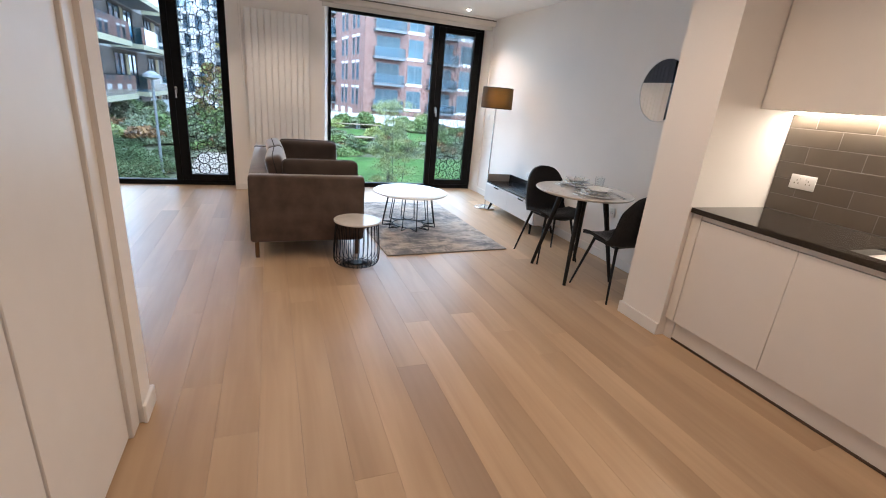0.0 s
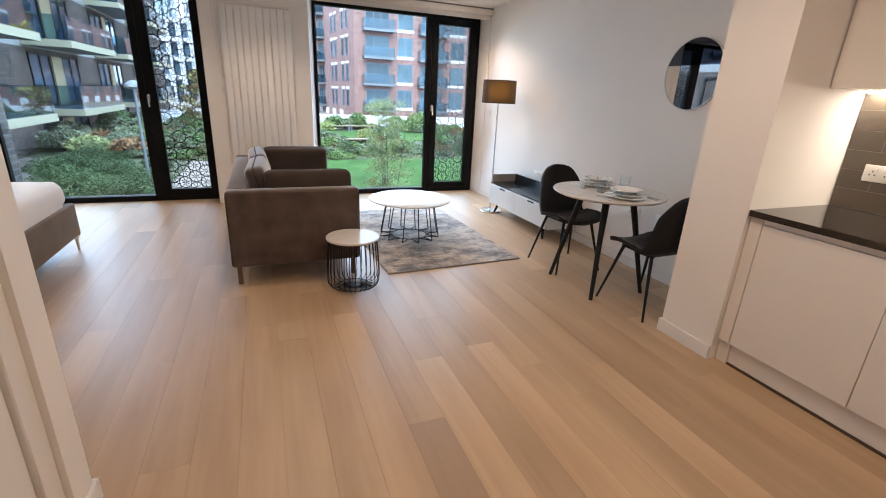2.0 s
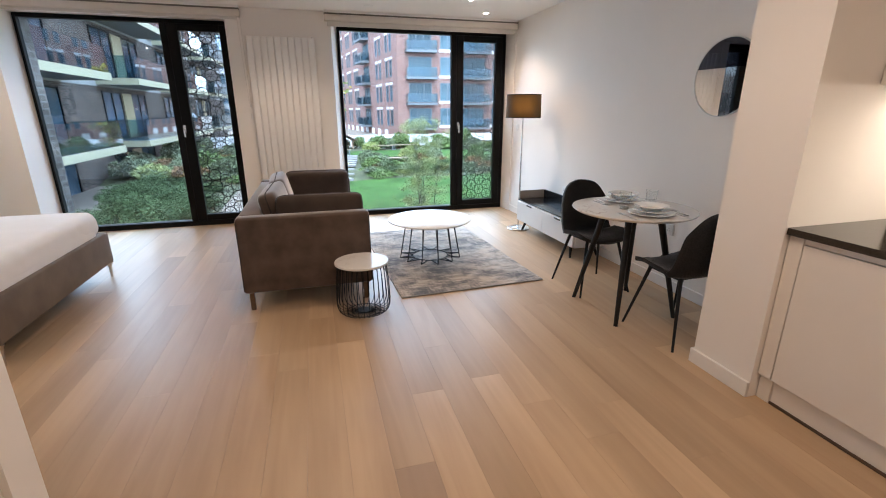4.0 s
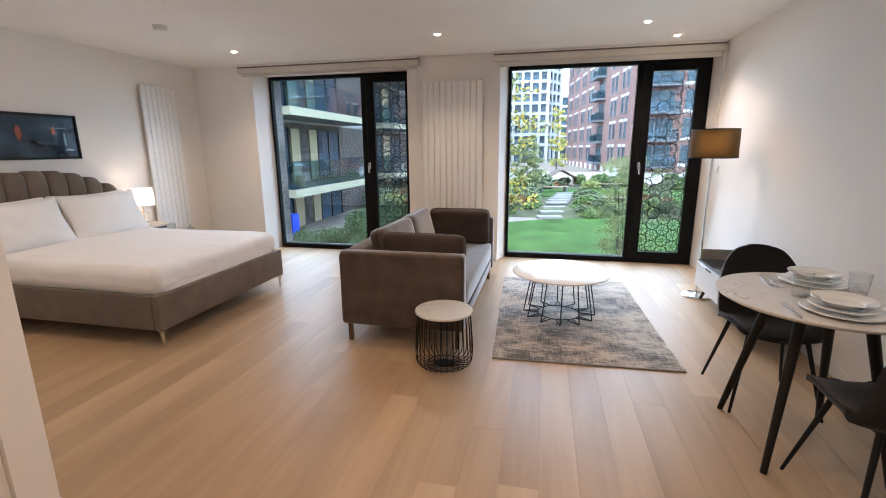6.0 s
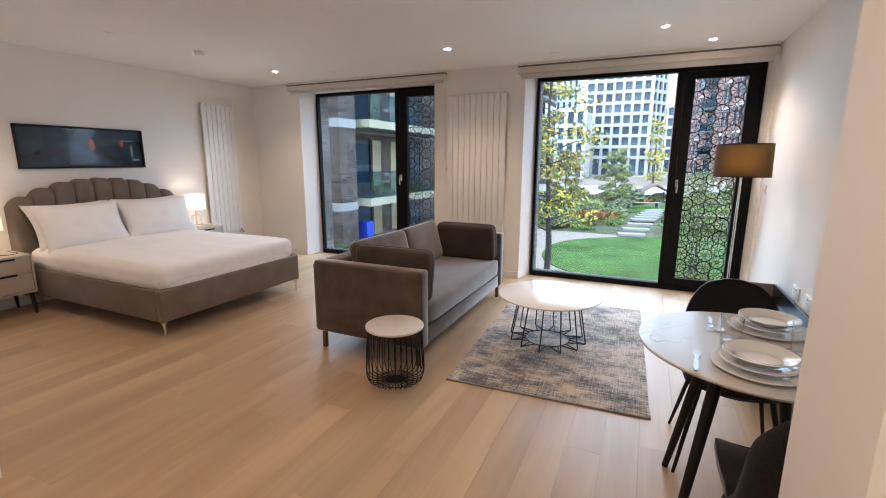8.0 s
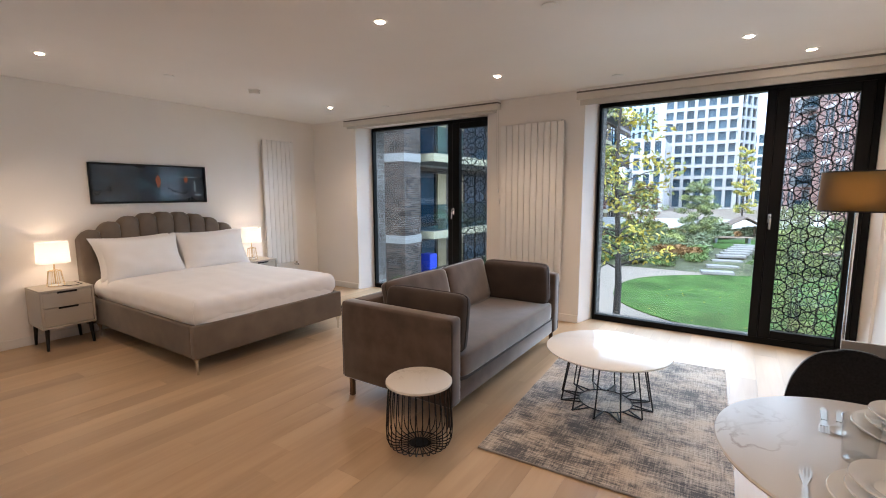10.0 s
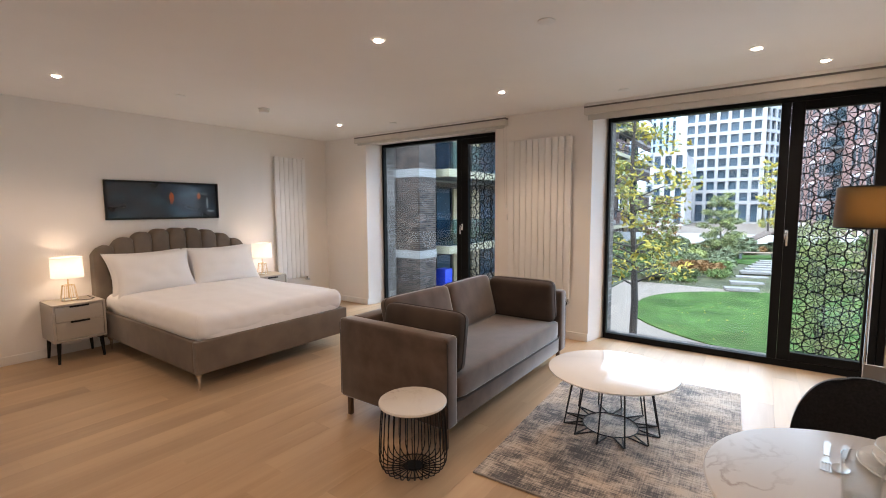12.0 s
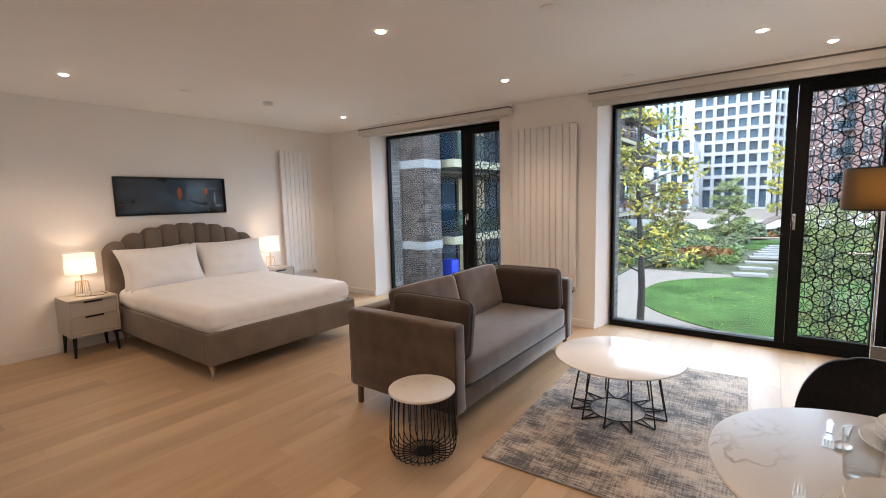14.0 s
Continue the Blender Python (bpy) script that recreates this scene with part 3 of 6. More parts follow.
def make_window(name, x0, x1, m0, m1, gx, label):
    """x0, x1: outer edges; m0, m1: the post between the fixed pane and the opening sash; gx: the sash glass's outer edge."""
    w = thing(name, label, "window", pose(0, 0, 0), kind="structure")
    yb = WY + 0.07
    f = B()
    box(f, x0, x0 + 0.028, WY, yb, 0.0, WTOP, 0.003)
    box(f, x0 + 0.028, x1, WY, yb, WTOP - 0.042, WTOP, 0.003)
    box(f, x0 + 0.028, x1, WY, yb, 0.0, 0.062, 0.003)
    box(f, x1 - 0.05, x1, WY, yb, 0.062, WTOP - 0.042, 0.003)
    box(f, m0, m0 + 0.07, WY, yb, 0.062, WTOP - 0.042, 0.003)
    part("window_frame", f, M_BLACK, w, "black aluminium frame")
    s = B()
    sx0, sx1 = m0 + 0.072, x1 - 0.052
    box(s, sx0, m1, WY - 0.008, yb - 0.01, 0.065, WTOP - 0.045, 0.004)
    box(s, gx, sx1, WY - 0.008, yb - 0.01, 0.065, WTOP - 0.045, 0.004)
    box(s, m1, gx, WY - 0.008, yb - 0.01, WTOP - 0.118, WTOP - 0.045, 0.004)
    box(s, m1, gx, WY - 0.008, yb - 0.01, 0.065, 0.14, 0.004)
    sash = part("sash", s, M_BLACK, w, "black opening sash")
    g = part("pane", box(B(), x0 + 0.02, m0 + 0.008, WY + 0.03, WY + 0.036, 0.05, WTOP - 0.03), M_GLASS, w, smooth=0)
    g.visible_shadow = False
    g = part("pane", box(B(), m1 - 0.006, gx + 0.006, WY + 0.03, WY + 0.036, 0.13, WTOP - 0.11), M_GLASS, w, smooth=0)
    g.visible_shadow = False
    part("screen", wheel_screen(B(), m1 + 0.002, gx - 0.002, 0.142, WTOP - 0.12, WY + 0.05), M_BLACK, w, "dark cut-metal screen of spoked wheels", smooth=0)
    hx = (m0 + m1) / 2 + 0.005
    h = B()
    box(h, hx - 0.014, hx + 0.014, WY - 0.022, WY - 0.008, 1.15, 1.235, 0.004)
    tube(h, [(hx, WY - 0.02, 1.21), (hx, WY - 0.06, 1.21), (hx + 0.004, WY - 0.065, 1.19), (hx, WY - 0.06, 1.10)], 0.010, 8)
    part("handle", h, M_CHROME, sash, "pale metal lever handle")
    return w


make_window("window_1", W1[0], W1[1], -1.165, -0.985, -0.55, "tall black-framed window with a patterned opening sash")
make_window("window_2", W2[0], W2[1], 2.262, 2.428, 2.895, "tall black-framed window with a patterned opening sash")

# lamps added in the openings for sky light; first kept narrow for the mirror
for xa, xb in ((W1[0], W1[0] + 0.95), W2):
    for zc in (0.62, 1.72):
        la = bpy.data.lights.new("window_daylight", 'AREA')
        la.shape, la.size, la.size_y = 'RECTANGLE', xb - xa - 0.1, 1.08
        la.energy, la.color = WINDOW_LIGHT * (xb - xa) * 1.1, (0.54, 0.79, 1.0)
        la.spread = radians(130)
        new("window_daylight", la).matrix_world = look(((xa + xb) / 2, WY - 0.25, zc), ((xa + xb) / 2, WY - 1.25, zc - 0.5))


def make_blind(x0, x1, cord):
    b = thing("roller_blind", "raised cream roller blind under a slim cassette", "blind", pose((x0 + x1) / 2, YW, 2.40), "window blinds")
    h = (x1 - x0) / 2
    part("cassette", box(B(), -h, h, -0.088, -0.002, -0.010, 0.056, 0.006, 2), M_BLINDW, b)
    part("rail", box(B(), -h, h, -0.083, -0.005, 0.058, 0.073), M_SLOT, b, "dark ceiling channel")
    part("head_channel", box(B(), -h + 0.002, h - 0.002, -0.085, -0.002, 0.074, 0.0995), M_TRIM, b)
    part("fabric", box(B(), -h + 0.03, h - 0.03, -0.05, -0.035, -0.040 if cord else -0.065, -0.010, 0.003), M_BLIND, b)
    if cord:
        c = B()
        for dx in (-0.02, 0.01):
            tube(c, [(h - 0.01 + dx, -0.06, 0.02), (h - 0.005 + dx, -0.055, -0.4), (h + 0.003 + dx * 0.6, -0.05, -0.92)], 0.0016, 5)
        part("cord", c, M_BLIND, b)
        part("cord_weight", box(B(), h - 0.002, h + 0.010, -0.058, -0.044, -0.965, -0.915, 0.004), M_PLASTIC, b)
        part("cleat", box(B(), h - 0.008, h + 0.006, -0.014, -0.001, -1.10, -1.03, 0.004), M_PLASTIC, b)
    return b


make_blind(-2.75, -0.275, True)
make_blind(0.63, 3.055, False)


# ---- ceiling fittings ----
def make_downlight(x, y, power, group="ceiling downlights", size=2.35):
    d = thing("downlight", "round recessed ceiling downlight, lit warm white", "downlight", pose(x, y, CEIL), group)
    bm = B()
    lathe(bm, [(0.030, -0.002), (0.034, -0.006), (0.045, -0.004), (0.046, 0.0), (0.03, 0.0), (0.030, -0.002)], 28)
    part("bezel", bm, M_PLASTIC, d)
    # lens domed below the bezel, its shape giving the round look of bloom
    bm = B()
    lathe(bm, [(0.0, -0.014), (0.010, -0.013), (0.019, -0.009), (0.024, -0.003), (0.024, 0.0), (0.0, 0.0)], 24)
    part("lens", bm, M_LED, d, "glowing lens")
    la = bpy.data.lights.new("downlight_beam", 'SPOT')
    la.energy, la.color, la.spot_size, la.spot_blend, la.shadow_soft_size = power, (1.0, 0.755, 0.525), size, 0.75, 0.035
    lo = new("downlight_beam", la)
    lo.matrix_world = look((x, y, CEIL - 0.03), (x, y + 0.001, 0))
    return d


# the last three are out of view, added to brighten kitchen and hall
SPOTS = ((0.18, 5.39), (2.09, 5.405), (-2.40, 2.84), (0.16, 3.80), (2.49, 6.01), (-2.23, 5.585), (1.65, 0.75), (1.25, 2.0), (0.3, -0.9))
for sx, sy in SPOTS:
    if sy < 2.5 and sx > 0:
        make_downlight(sx, sy, DOWNLIGHT * (0.92 if sx > 1 else 0.62), size=3.0)
    else:
        make_downlight(sx, sy, DOWNLIGHT, size=2.2)


def make_disc(name, x, y, r, h, label, category):
    ob = mesh_object(name, lathe(B(), [(0, -h), (r * 0.8, -h), (r, -h * 0.6), (r, 0), (0, 0)], 32), M_PLASTIC)
    ob.matrix_basis = pose(x, y, CEIL)
    return tagged(ob, label, category)


smoke = thing("smoke_detector", "round white smoke alarm on the ceiling", "smoke alarm", pose(-2.16, 4.49, CEIL))
part("base", lathe(B(), [(0, -0.012), (0.058, -0.012), (0.06, -0.008), (0.06, 0), (0, 0)], 32), M_PLASTIC, smoke)
part("cover", lathe(B(), [(0, -0.046), (0.03, -0.046), (0.05, -0.040), (0.054, -0.02), (0.05, -0.014), (0.0, -0.014)], 32), M_PLASTIC, smoke)
for vx, vy, vr in ((1.126, 4.156, 0.05), (-2.285, 3.711, 0.045), (-1.62, 5.91, 0.05), (1.10, 5.99, 0.05)):
    make_disc("sprinkler_cover", vx, vy, vr, 0.008, "flat round white cover plate on the ceiling", "cover plate")


# ---- radiators ----
def make_radiator(n, width, z0, z1, m, label):
    r = thing("radiator", label, "radiator", m, "vertical radiators")
    w = width / n
    for i in range(n):
        part("column", box(B(), -width / 2 + i * w + 0.0014, -width / 2 + (i + 1) * w - 0.0014, -0.062, -0.030, z0, z1, 0.008, 2), M_RAD, r)
    for z in (z0 + 0.05, z1 - 0.05):
        b = B()
        box(b, -width / 2 + 0.01, width / 2 - 0.01, -0.032, -0.012, z - 0.03, z + 0.03, 0.004)
        for x in (-width / 2 + 0.1, width / 2 - 0.1):
            box(b, x - 0.02, x + 0.02, -0.02, 0.0, z - 0.02, z + 0.02, 0.002)
        part("header", b, M_RAD, r)
    v = B()
    rod(v, (width / 2 - 0.02, -0.045, z0 - 0.06), (width / 2 - 0.02, -0.045, z0), 0.012)
    rod(v, (width / 2 - 0.02, -0.085, z0 - 0.045), (width / 2 - 0.02, -0.02, z0 - 0.045), 0.016, n=14)
    rod(v, (width / 2 - 0.02, -0.02, z0 - 0.045), (width / 2 - 0.02, 0.0, z0 - 0.045), 0.010)
    part("valve", v, M_CHROME, r, "chrome valve")
    c = B()
    rod(c, (width / 2 - 0.03, -0.045, z1), (width / 2 - 0.03, -0.045, z1 + 0.012), 0.008)
    part("bleed_cap", c, M_CHROME, r)
    return r


make_radiator(10, 0.745, 0.45, 2.20, pose(0.130, YW, 0), "tall white flat-column radiator between the windows")
make_radiator(7, 0.52, 0.42, 2.18, pose(XL, 5.71, 0, 0, 0, 90), "tall white flat-column radiator beside the bed")


# ---- sockets and switches ----
def make_plate(name, m, w, h, label, category, holes):
    p = thing(name, label, category, m)
    part("plate", box(B(), -w / 2, w / 2, -0.009, 0.0, -h / 2, h / 2, 0.003, 2), M_PLASTIC, p)
    for i in range(holes):
        cx = (i - (holes - 1) / 2) * w / max(holes, 1) * 0.9
        if name == "light_switch":
            part("rocker", box(B(), cx - 0.012, cx + 0.012, -0.013, -0.008, -0.02, 0.02, 0.002), M_PLASTIC, p)
        else:
            s = B()
            for dx, dz in ((0, 0.010), (-0.011, -0.008), (0.011, -0.008)):
                box(s, cx + dx - 0.003, cx + dx + 0.003, -0.0095, -0.006, dz - 0.004, dz + 0.004)
            part("slots", s, M_SLOT, p)
            part("rocker", box(B(), cx * 0.5 - 0.005, cx * 0.5 + 0.005, -0.013, -0.008, 0.012, 0.03, 0.002), M_PLASTIC, p)
    return p


make_plate("light_switch", pose(XR, 6.26, 1.17, 0, 0, -90), 0.086, 0.086, "white square switch plate on the wall", "light switch", 1)
make_plate("wall_socket", pose(XR, 3.03, 0.485, 0, 0, -90), 0.146, 0.086, "white double socket low on the wall", "socket", 2)
for sy in (4.36, 4.62, 4.90):
    make_plate("wall_socket", pose(XR, sy, 0.535, 0, 0, -90), 0.146, 0.086, "white double socket above the media unit", "socket", 2)
make_plate("wall_socket", pose(XR, 3.35, 0.482, 0, 0, -90), 0.146, 0.086, "white double socket low on the wall", "socket", 2)


# ---- bed corner ----
def make_bed():
    x0, x1, y0, y1 = -3.36, -1.385, 3.305, 4.870
    b = thing("bed", "made double bed with greige velvet frame and white bedding", "bed", pose(0, 0, 0))
    f = B()
    box(f, x1 - 0.06, x1, y0, y1, 0.135, 0.40, 0.012, 3)
    part("foot_rail", f, M_BED, b)
    part("side_rail", box(B(), x0, x1 - 0.061, y0, y0 + 0.055, 0.135, 0.40, 0.012, 3), M_BED, b)
    part("side_rail", box(B(), x0, x1 - 0.061, y1 - 0.055, y1, 0.135, 0.40, 0.012, 3), M_BED, b)
    part("slat_base", box(B(), x0, x1 - 0.062, y0 + 0.056, y1 - 0.056, 0.20, 0.30), M_SLOT, b)
    for lx, ly in ((x1 - 0.03, y0 + 0.03), (x1 - 0.03, y1 - 0.03), (x0 + 0.1, y0 + 0.03), (x0 + 0.1, y1 - 0.03)):
        g = B()
        rod(g, (lx, ly, 0.0), (lx, ly, 0.10), 0.008, 0.014)
        rod(g, (lx, ly, 0.10), (lx, ly, 0.137), 0.014, 0.034)
        part("leg", g, M_CHROME, b, "polished metal leg")
    # headboard of upright padded channels under a low arch
    n, hy0, hy1 = 9, 3.27, 4.90
    wch = (hy1 - hy0) / n
    for i in range(n):
        c = B()
        cy = hy0 + (i + 0.5) * wch
        k = abs(i - (n - 1) / 2) / ((n - 1) / 2)
        top = 1.235 - 0.17 * k ** 2.2
        tilt = 0.035 * ((i - (n - 1) / 2) / ((n - 1) / 2))

        def f2(u, v, cy=cy, top=top, tilt=tilt):
            a = math.pi * u
            s = math.copysign(abs(math.cos(a)) ** 0.75, math.cos(a))
            yy = cy - s * wch * 0.5
            t = top - 0.055 * abs(s) ** 2.5 - tilt * s * -1
            zz = 0.12 + v * (t - 0.12)
            xx = -3.385 + 0.045 * math.sin(a) ** 0.6 * (1 - max(0, v - 0.955) / 0.045 * 0.7)
            return Vector((xx, yy, zz))
        rows = sheet(c, f2, 14, 24)
        back = []
        for r in rows:
            back.append([c.verts.new((-3.495, v.co.y, v.co.z)) for v in r])
        for i2 in range(len(rows) - 1):
            c.faces.new((rows[i2][-1], rows[i2 + 1][-1], back[i2 + 1][-1], back[i2][-1]))
        for e in (0, len(rows) - 1):
            for j in range(len(rows[0]) - 1):
                c.faces.new((rows[e][j], rows[e][j + 1], back[e][j + 1], back[e][j]))
        part("headboard_channel", c, M_BED, b, smooth=55)
    return b


make_bed()


def make_duvet():
    x0, x1, y0, y1 = -3.33, -1.418, 3.318, 4.862
    r, fall = 0.085, 0.255
    hx, hy = (x1 - x0) / 2 - r, (y1 - y0) / 2 - r
    ox, oy = (x0 + x1) / 2, (y0 + y1) / 2
    bm = B()

    def f(u, v):
        s, t = (2 * u - 1) * (hx + fall), (2 * v - 1) * (hy + fall)
        ex, ey = max(abs(s) - hx, 0.0), max(abs(t) - hy, 0.0)
        e = math.hypot(ex, ey)
        px, py = math.copysign(min(abs(s), hx), s), math.copysign(min(abs(t), hy), t)
        dome = 0.022 * (1 - (px / (hx + r)) ** 2) * (1 - (py / (hy + r)) ** 2)
        z = 0.590 + dome
        wr = noise.noise(Vector((s * 2.3, t * 2.6, 1))) * 0.010 + noise.noise(Vector((s * 1.2 + 5, t * 7.5, 2))) * 0.004 + noise.noise(Vector((s * 8, t * 5, 3))) * 0.003
        if e < 1e-6:
            return Vector((ox + px, oy + py, z + wr))
        dx, dy = math.copysign(ex / e, s), math.copysign(ey / e, t)
        e = min(e, fall)
        a = min(e / r, math.pi / 2)
        out = r * math.sin(a)
        z -= r * (1 - math.cos(a)) + max(e - r * math.pi / 2, 0.0)
        out -= 0.038 * max(0.0, min(1.0, (0.455 - z) / 0.075)) ** 1.5
        ripple = wr * 1.2 + 0.004 * noise.noise(Vector((s * 11, t * 11, 7)))
        return Vector((ox + px + dx * (out + ripple), oy + py + dy * (out + ripple), z + wr * math.cos(a)))
    sheet(bm, f, 150, 124)
    d = thing("duvet", "smooth white duvet covering the mattress", "duvet", pose(0, 0, 0))
    ob = part("cover", bm, M_LINEN, d, smooth=0)
    for sv in (-1, 1):
        run = [0.02 + 0.155 * i / 14 for i in range(15)]
        part("corner_seam", tube(B(), [f(0.5 + (hx + q) / (hx + fall) / 2, 0.5 + sv * (hy + q) / (hy + fall) / 2) for q in run], 0.003, 5), M_LINEN, d)
    for p in ob.data.polygons:
        p.use_smooth = True
    tagged(mesh_object("mattress", cushion(B(), 1.93, 1.44, 0.20, pose(-2.38, 4.09, 0.40), 0.2, 0.1, 60, 12), M_LINEN), "white mattress inside the bed frame", "mattress")
    return d


make_duvet()


def make_pillow(m, label, seed):
    bm = B()
    L, W, T = 0.80, 0.48, 0.17

    def side(s):
        def f(u, v):
            a, b = 2 * u - 1, 2 * v - 1
            k = (1 - abs(a) ** 2.6) * (1 - abs(b) ** 2.6)
            pinch = 1 - 0.10 * (1 - abs(a) ** 2) * abs(b) - 0.0
            pin2 = 1 - 0.10 * (1 - abs(b) ** 2) * abs(a)
            z = s * T * 0.5 * max(k, 0) ** 0.55
            nz = noise.noise(Vector((a * 2.2 + seed * 3.7, b * 2.2, s))) * 0.018 * max(k, 0) ** 0.5
            return m @ Vector((a * L / 2 * pin2, b * W / 2 * pinch, z + nz * s))
        sheet(bm, f, 30, 24)
    side(1)
    side(-1)
    bmesh.ops.remove_doubles(bm, verts=bm.verts, dist=0.0006)
    return tagged(mesh_object("pillow", bm, M_LINEN, 60), label, "pillow", "bed pillows")


for k, (px, py, dy) in enumerate(((-3.22, 3.71, 1), (-3.10, 3.725, 1), (-3.22, 4.49, -1), (-3.10, 4.49, -1))):
    make_pillow(pose(px, py, 0.785 - 0.006 * (k % 2), 0, 0, 0) @ pose(0, 0, 0, 0, 0, 90 + 3 * dy) @ pose(0, 0, 0, 63 + 2 * (k % 2)), "plump white pillow propped against the headboard", k + 1)


def make_nightstand(y0, y1, label):
    n = thing("nightstand", label, "nightstand", pose(-3.29, (y0 + y1) / 2, 0), "bedside tables")
    h = (y1 - y0) / 2
    xb, xf = -0.195, 0.20
    c = B()
    box(c, xb, xf, -h, h, 0.545, 0.565, 0.003)
    box(c, xb, xf, -h, h, 0.205, 0.223, 0.003)
    box(c, xb, xf, -h, -h + 0.018, 0.223, 0.545, 0.002)
    box(c, xb, xf, h - 0.018, h, 0.223, 0.545, 0.002)
    box(c, xb, xb + 0.01, -h + 0.018, h - 0.018, 0.223, 0.545)
    part("carcass", c, M_NIGHT, n)
    for z0, z1 in ((0.228, 0.395), (0.399, 0.541)):
        d = part("drawer_front", box(B(), xf - 0.03, xf - 0.006, -h + 0.021, h - 0.021, z0, z1, 0.002), M_NIGHT, n)
        part("pull", box(B(), xf - 0.012, xf + 0.002, -0.075, 0.075, z1 - 0.014, z1 + 0.0035, 0.003), M_DARKWOOD, d, "dark recessed pull")
    for lx, ly in ((xb + 0.04, -h + 0.04), (xb + 0.04, h - 0.04), (xf - 0.04, -h + 0.04), (xf - 0.04, h - 0.04)):
        g = B()
        rod(g, (lx + (0.015 if lx > 0 else -0.005), ly + (0.012 if ly > 0 else -0.012), 0), (lx, ly, 0.205), 0.011, 0.019, 12)
        part("leg", g, M_DARKWOOD, n, "tapered black leg")
    return n


make_nightstand(2.845, 3.255, "greige two-drawer nightstand with black tapered legs")
make_nightstand(4.925, 5.335, "greige two-drawer nightstand with black tapered legs")


def make_table_lamp(x, y, z):
    l = thing("table_lamp", "lit table lamp with white drum shade and wire base", "table lamp", pose(x, y, z), "bedside lamps")
    part("base", lathe(B(), [(0, 0.0), (0.058, 0.0), (0.060, 0.012), (0.052, 0.022), (0.0, 0.024)], 32), M_CHINA, l)
    w = B()
    for i in range(8):
        a = 2 * math.pi * i / 8
        ca, sa = math.cos(a), math.sin(a)
        tube(w, [(0.070 * ca, 0.070 * sa, 0.008), (0.050 * ca, 0.050 * sa, 0.150), (0.008 * ca, 0.008 * sa, 0.160)], 0.0024, 6)
    tube(w, circle(0, 0, 0.008, 0.070, 32), 0.0024, 5, True)
    tube(w, circle(0, 0, 0.150, 0.050, 32), 0.0024, 5, True)
    part("wire_cage", w, M_BRASS, l, "thin brass wires")
    part("stem", rod(B(), (0, 0, 0.02), (0, 0, 0.27), 0.006), M_BRASS, l)
    s = B()
    lathe(s, [(0.128, 0.228), (0.1255, 0.325), (0.123, 0.425)], 48)
    part("shade", s, M_SHADE_W, l, "white fabric drum shade, glowing")
    bulb = part("bulb", lathe(B(), [(0, 0.27), (0.012, 0.275), (0.026, 0.31), (0.022, 0.335), (0, 0.345)], 20), M_BULB, l)
    bulb.visible_shadow = False
    la = bpy.data.lights.new("lamp_bulb", 'POINT')
    la.energy, la.color, la.shadow_soft_size = TABLE_LAMP, (1.0, 0.82, 0.60), 0.03
    new("lamp_bulb", la).location = (x, y, z + 0.31)
    return l


make_table_lamp(-3.30, 3.03, 0.565)
make_table_lamp(-3.30, 5.11, 0.565)
cable = B()
tube(cable, [(-3.25, 3.06, 0.571), (-3.20, 3.10, 0.570), (-3.17, 3.16, 0.572), (-3.22, 3.21, 0.572), (-3.30, 3.20, 0.571), (-3.42, 3.21, 0.571)], 0.003, 6)
tagged(mesh_object("lamp_cable", cable, M_WIRE), "thin dark lamp cable lying on the nightstand", "cable")


def make_picture():
    y0, y1, z0, z1 = 3.435, 4.645, 1.335, 1.765
    p = thing("framed_picture", "wide dark abstract print in a black frame", "picture", pose(XL, (y0 + y1) / 2, (z0 + z1) / 2))
    hy, hz, w = (y1 - y0) / 2, (z1 - z0) / 2, 0.022
    f = B()
    box(f, 0.0, 0.028, -hy, hy, hz - w, hz, 0.002)
    box(f, 0.0, 0.028, -hy, hy, -hz, -hz + w, 0.002)
    box(f, 0.0, 0.028, -hy, -hy + w, -hz + w, hz - w, 0.002)
    box(f, 0.0, 0.028, hy - w, hy, -hz + w, hz - w, 0.002)
    part("frame", f, M_BLACK, p)
    pr = part("print", box(B(), 0.004, 0.012, -hy + w, hy - w, -hz + w, hz - w), M_ART, p, smooth=0)
    rng = random.Random(9)

    def dab(cy, cz, ry, rz, mt, lift, lab):
        bm = B()
        k = 14
        c = [bm.verts.new((0.0125 + lift, cy + ry * (0.7 + 0.5 * rng.random()) * math.cos(2 * math.pi * i / k), cz + rz * (0.7 + 0.5 * rng.random()) * math.sin(2 * math.pi * i / k))) for i in range(k)]
        bm.faces.new(c)
        part("brush_mark", bm, mt, pr, lab, smooth=0)
    dab(0.06, 0.035, 0.028, 0.075, M_ORANGE, 0.0, "orange mark")
    dab(0.37, 0.055, 0.022, 0.045, M_ORANGE, 0.0, "orange mark")
    dab(0.40, 0.085, 0.12, 0.004, M_PALEBLUE, 0.001, "pale line")
    dab(0.47, -0.02, 0.012, 0.08, M_PALEBLUE, 0.0005, "pale mark")
    dab(0.50, -0.125, 0.05, 0.012, M_PALEBLUE, 0.001, "pale mark")
    g = part("glazing", box(B(), 0.0165, 0.0185, -hy + w, hy - w, -hz + w, hz - w), M_GLAZING, p, smooth=0)
    return p


make_picture()


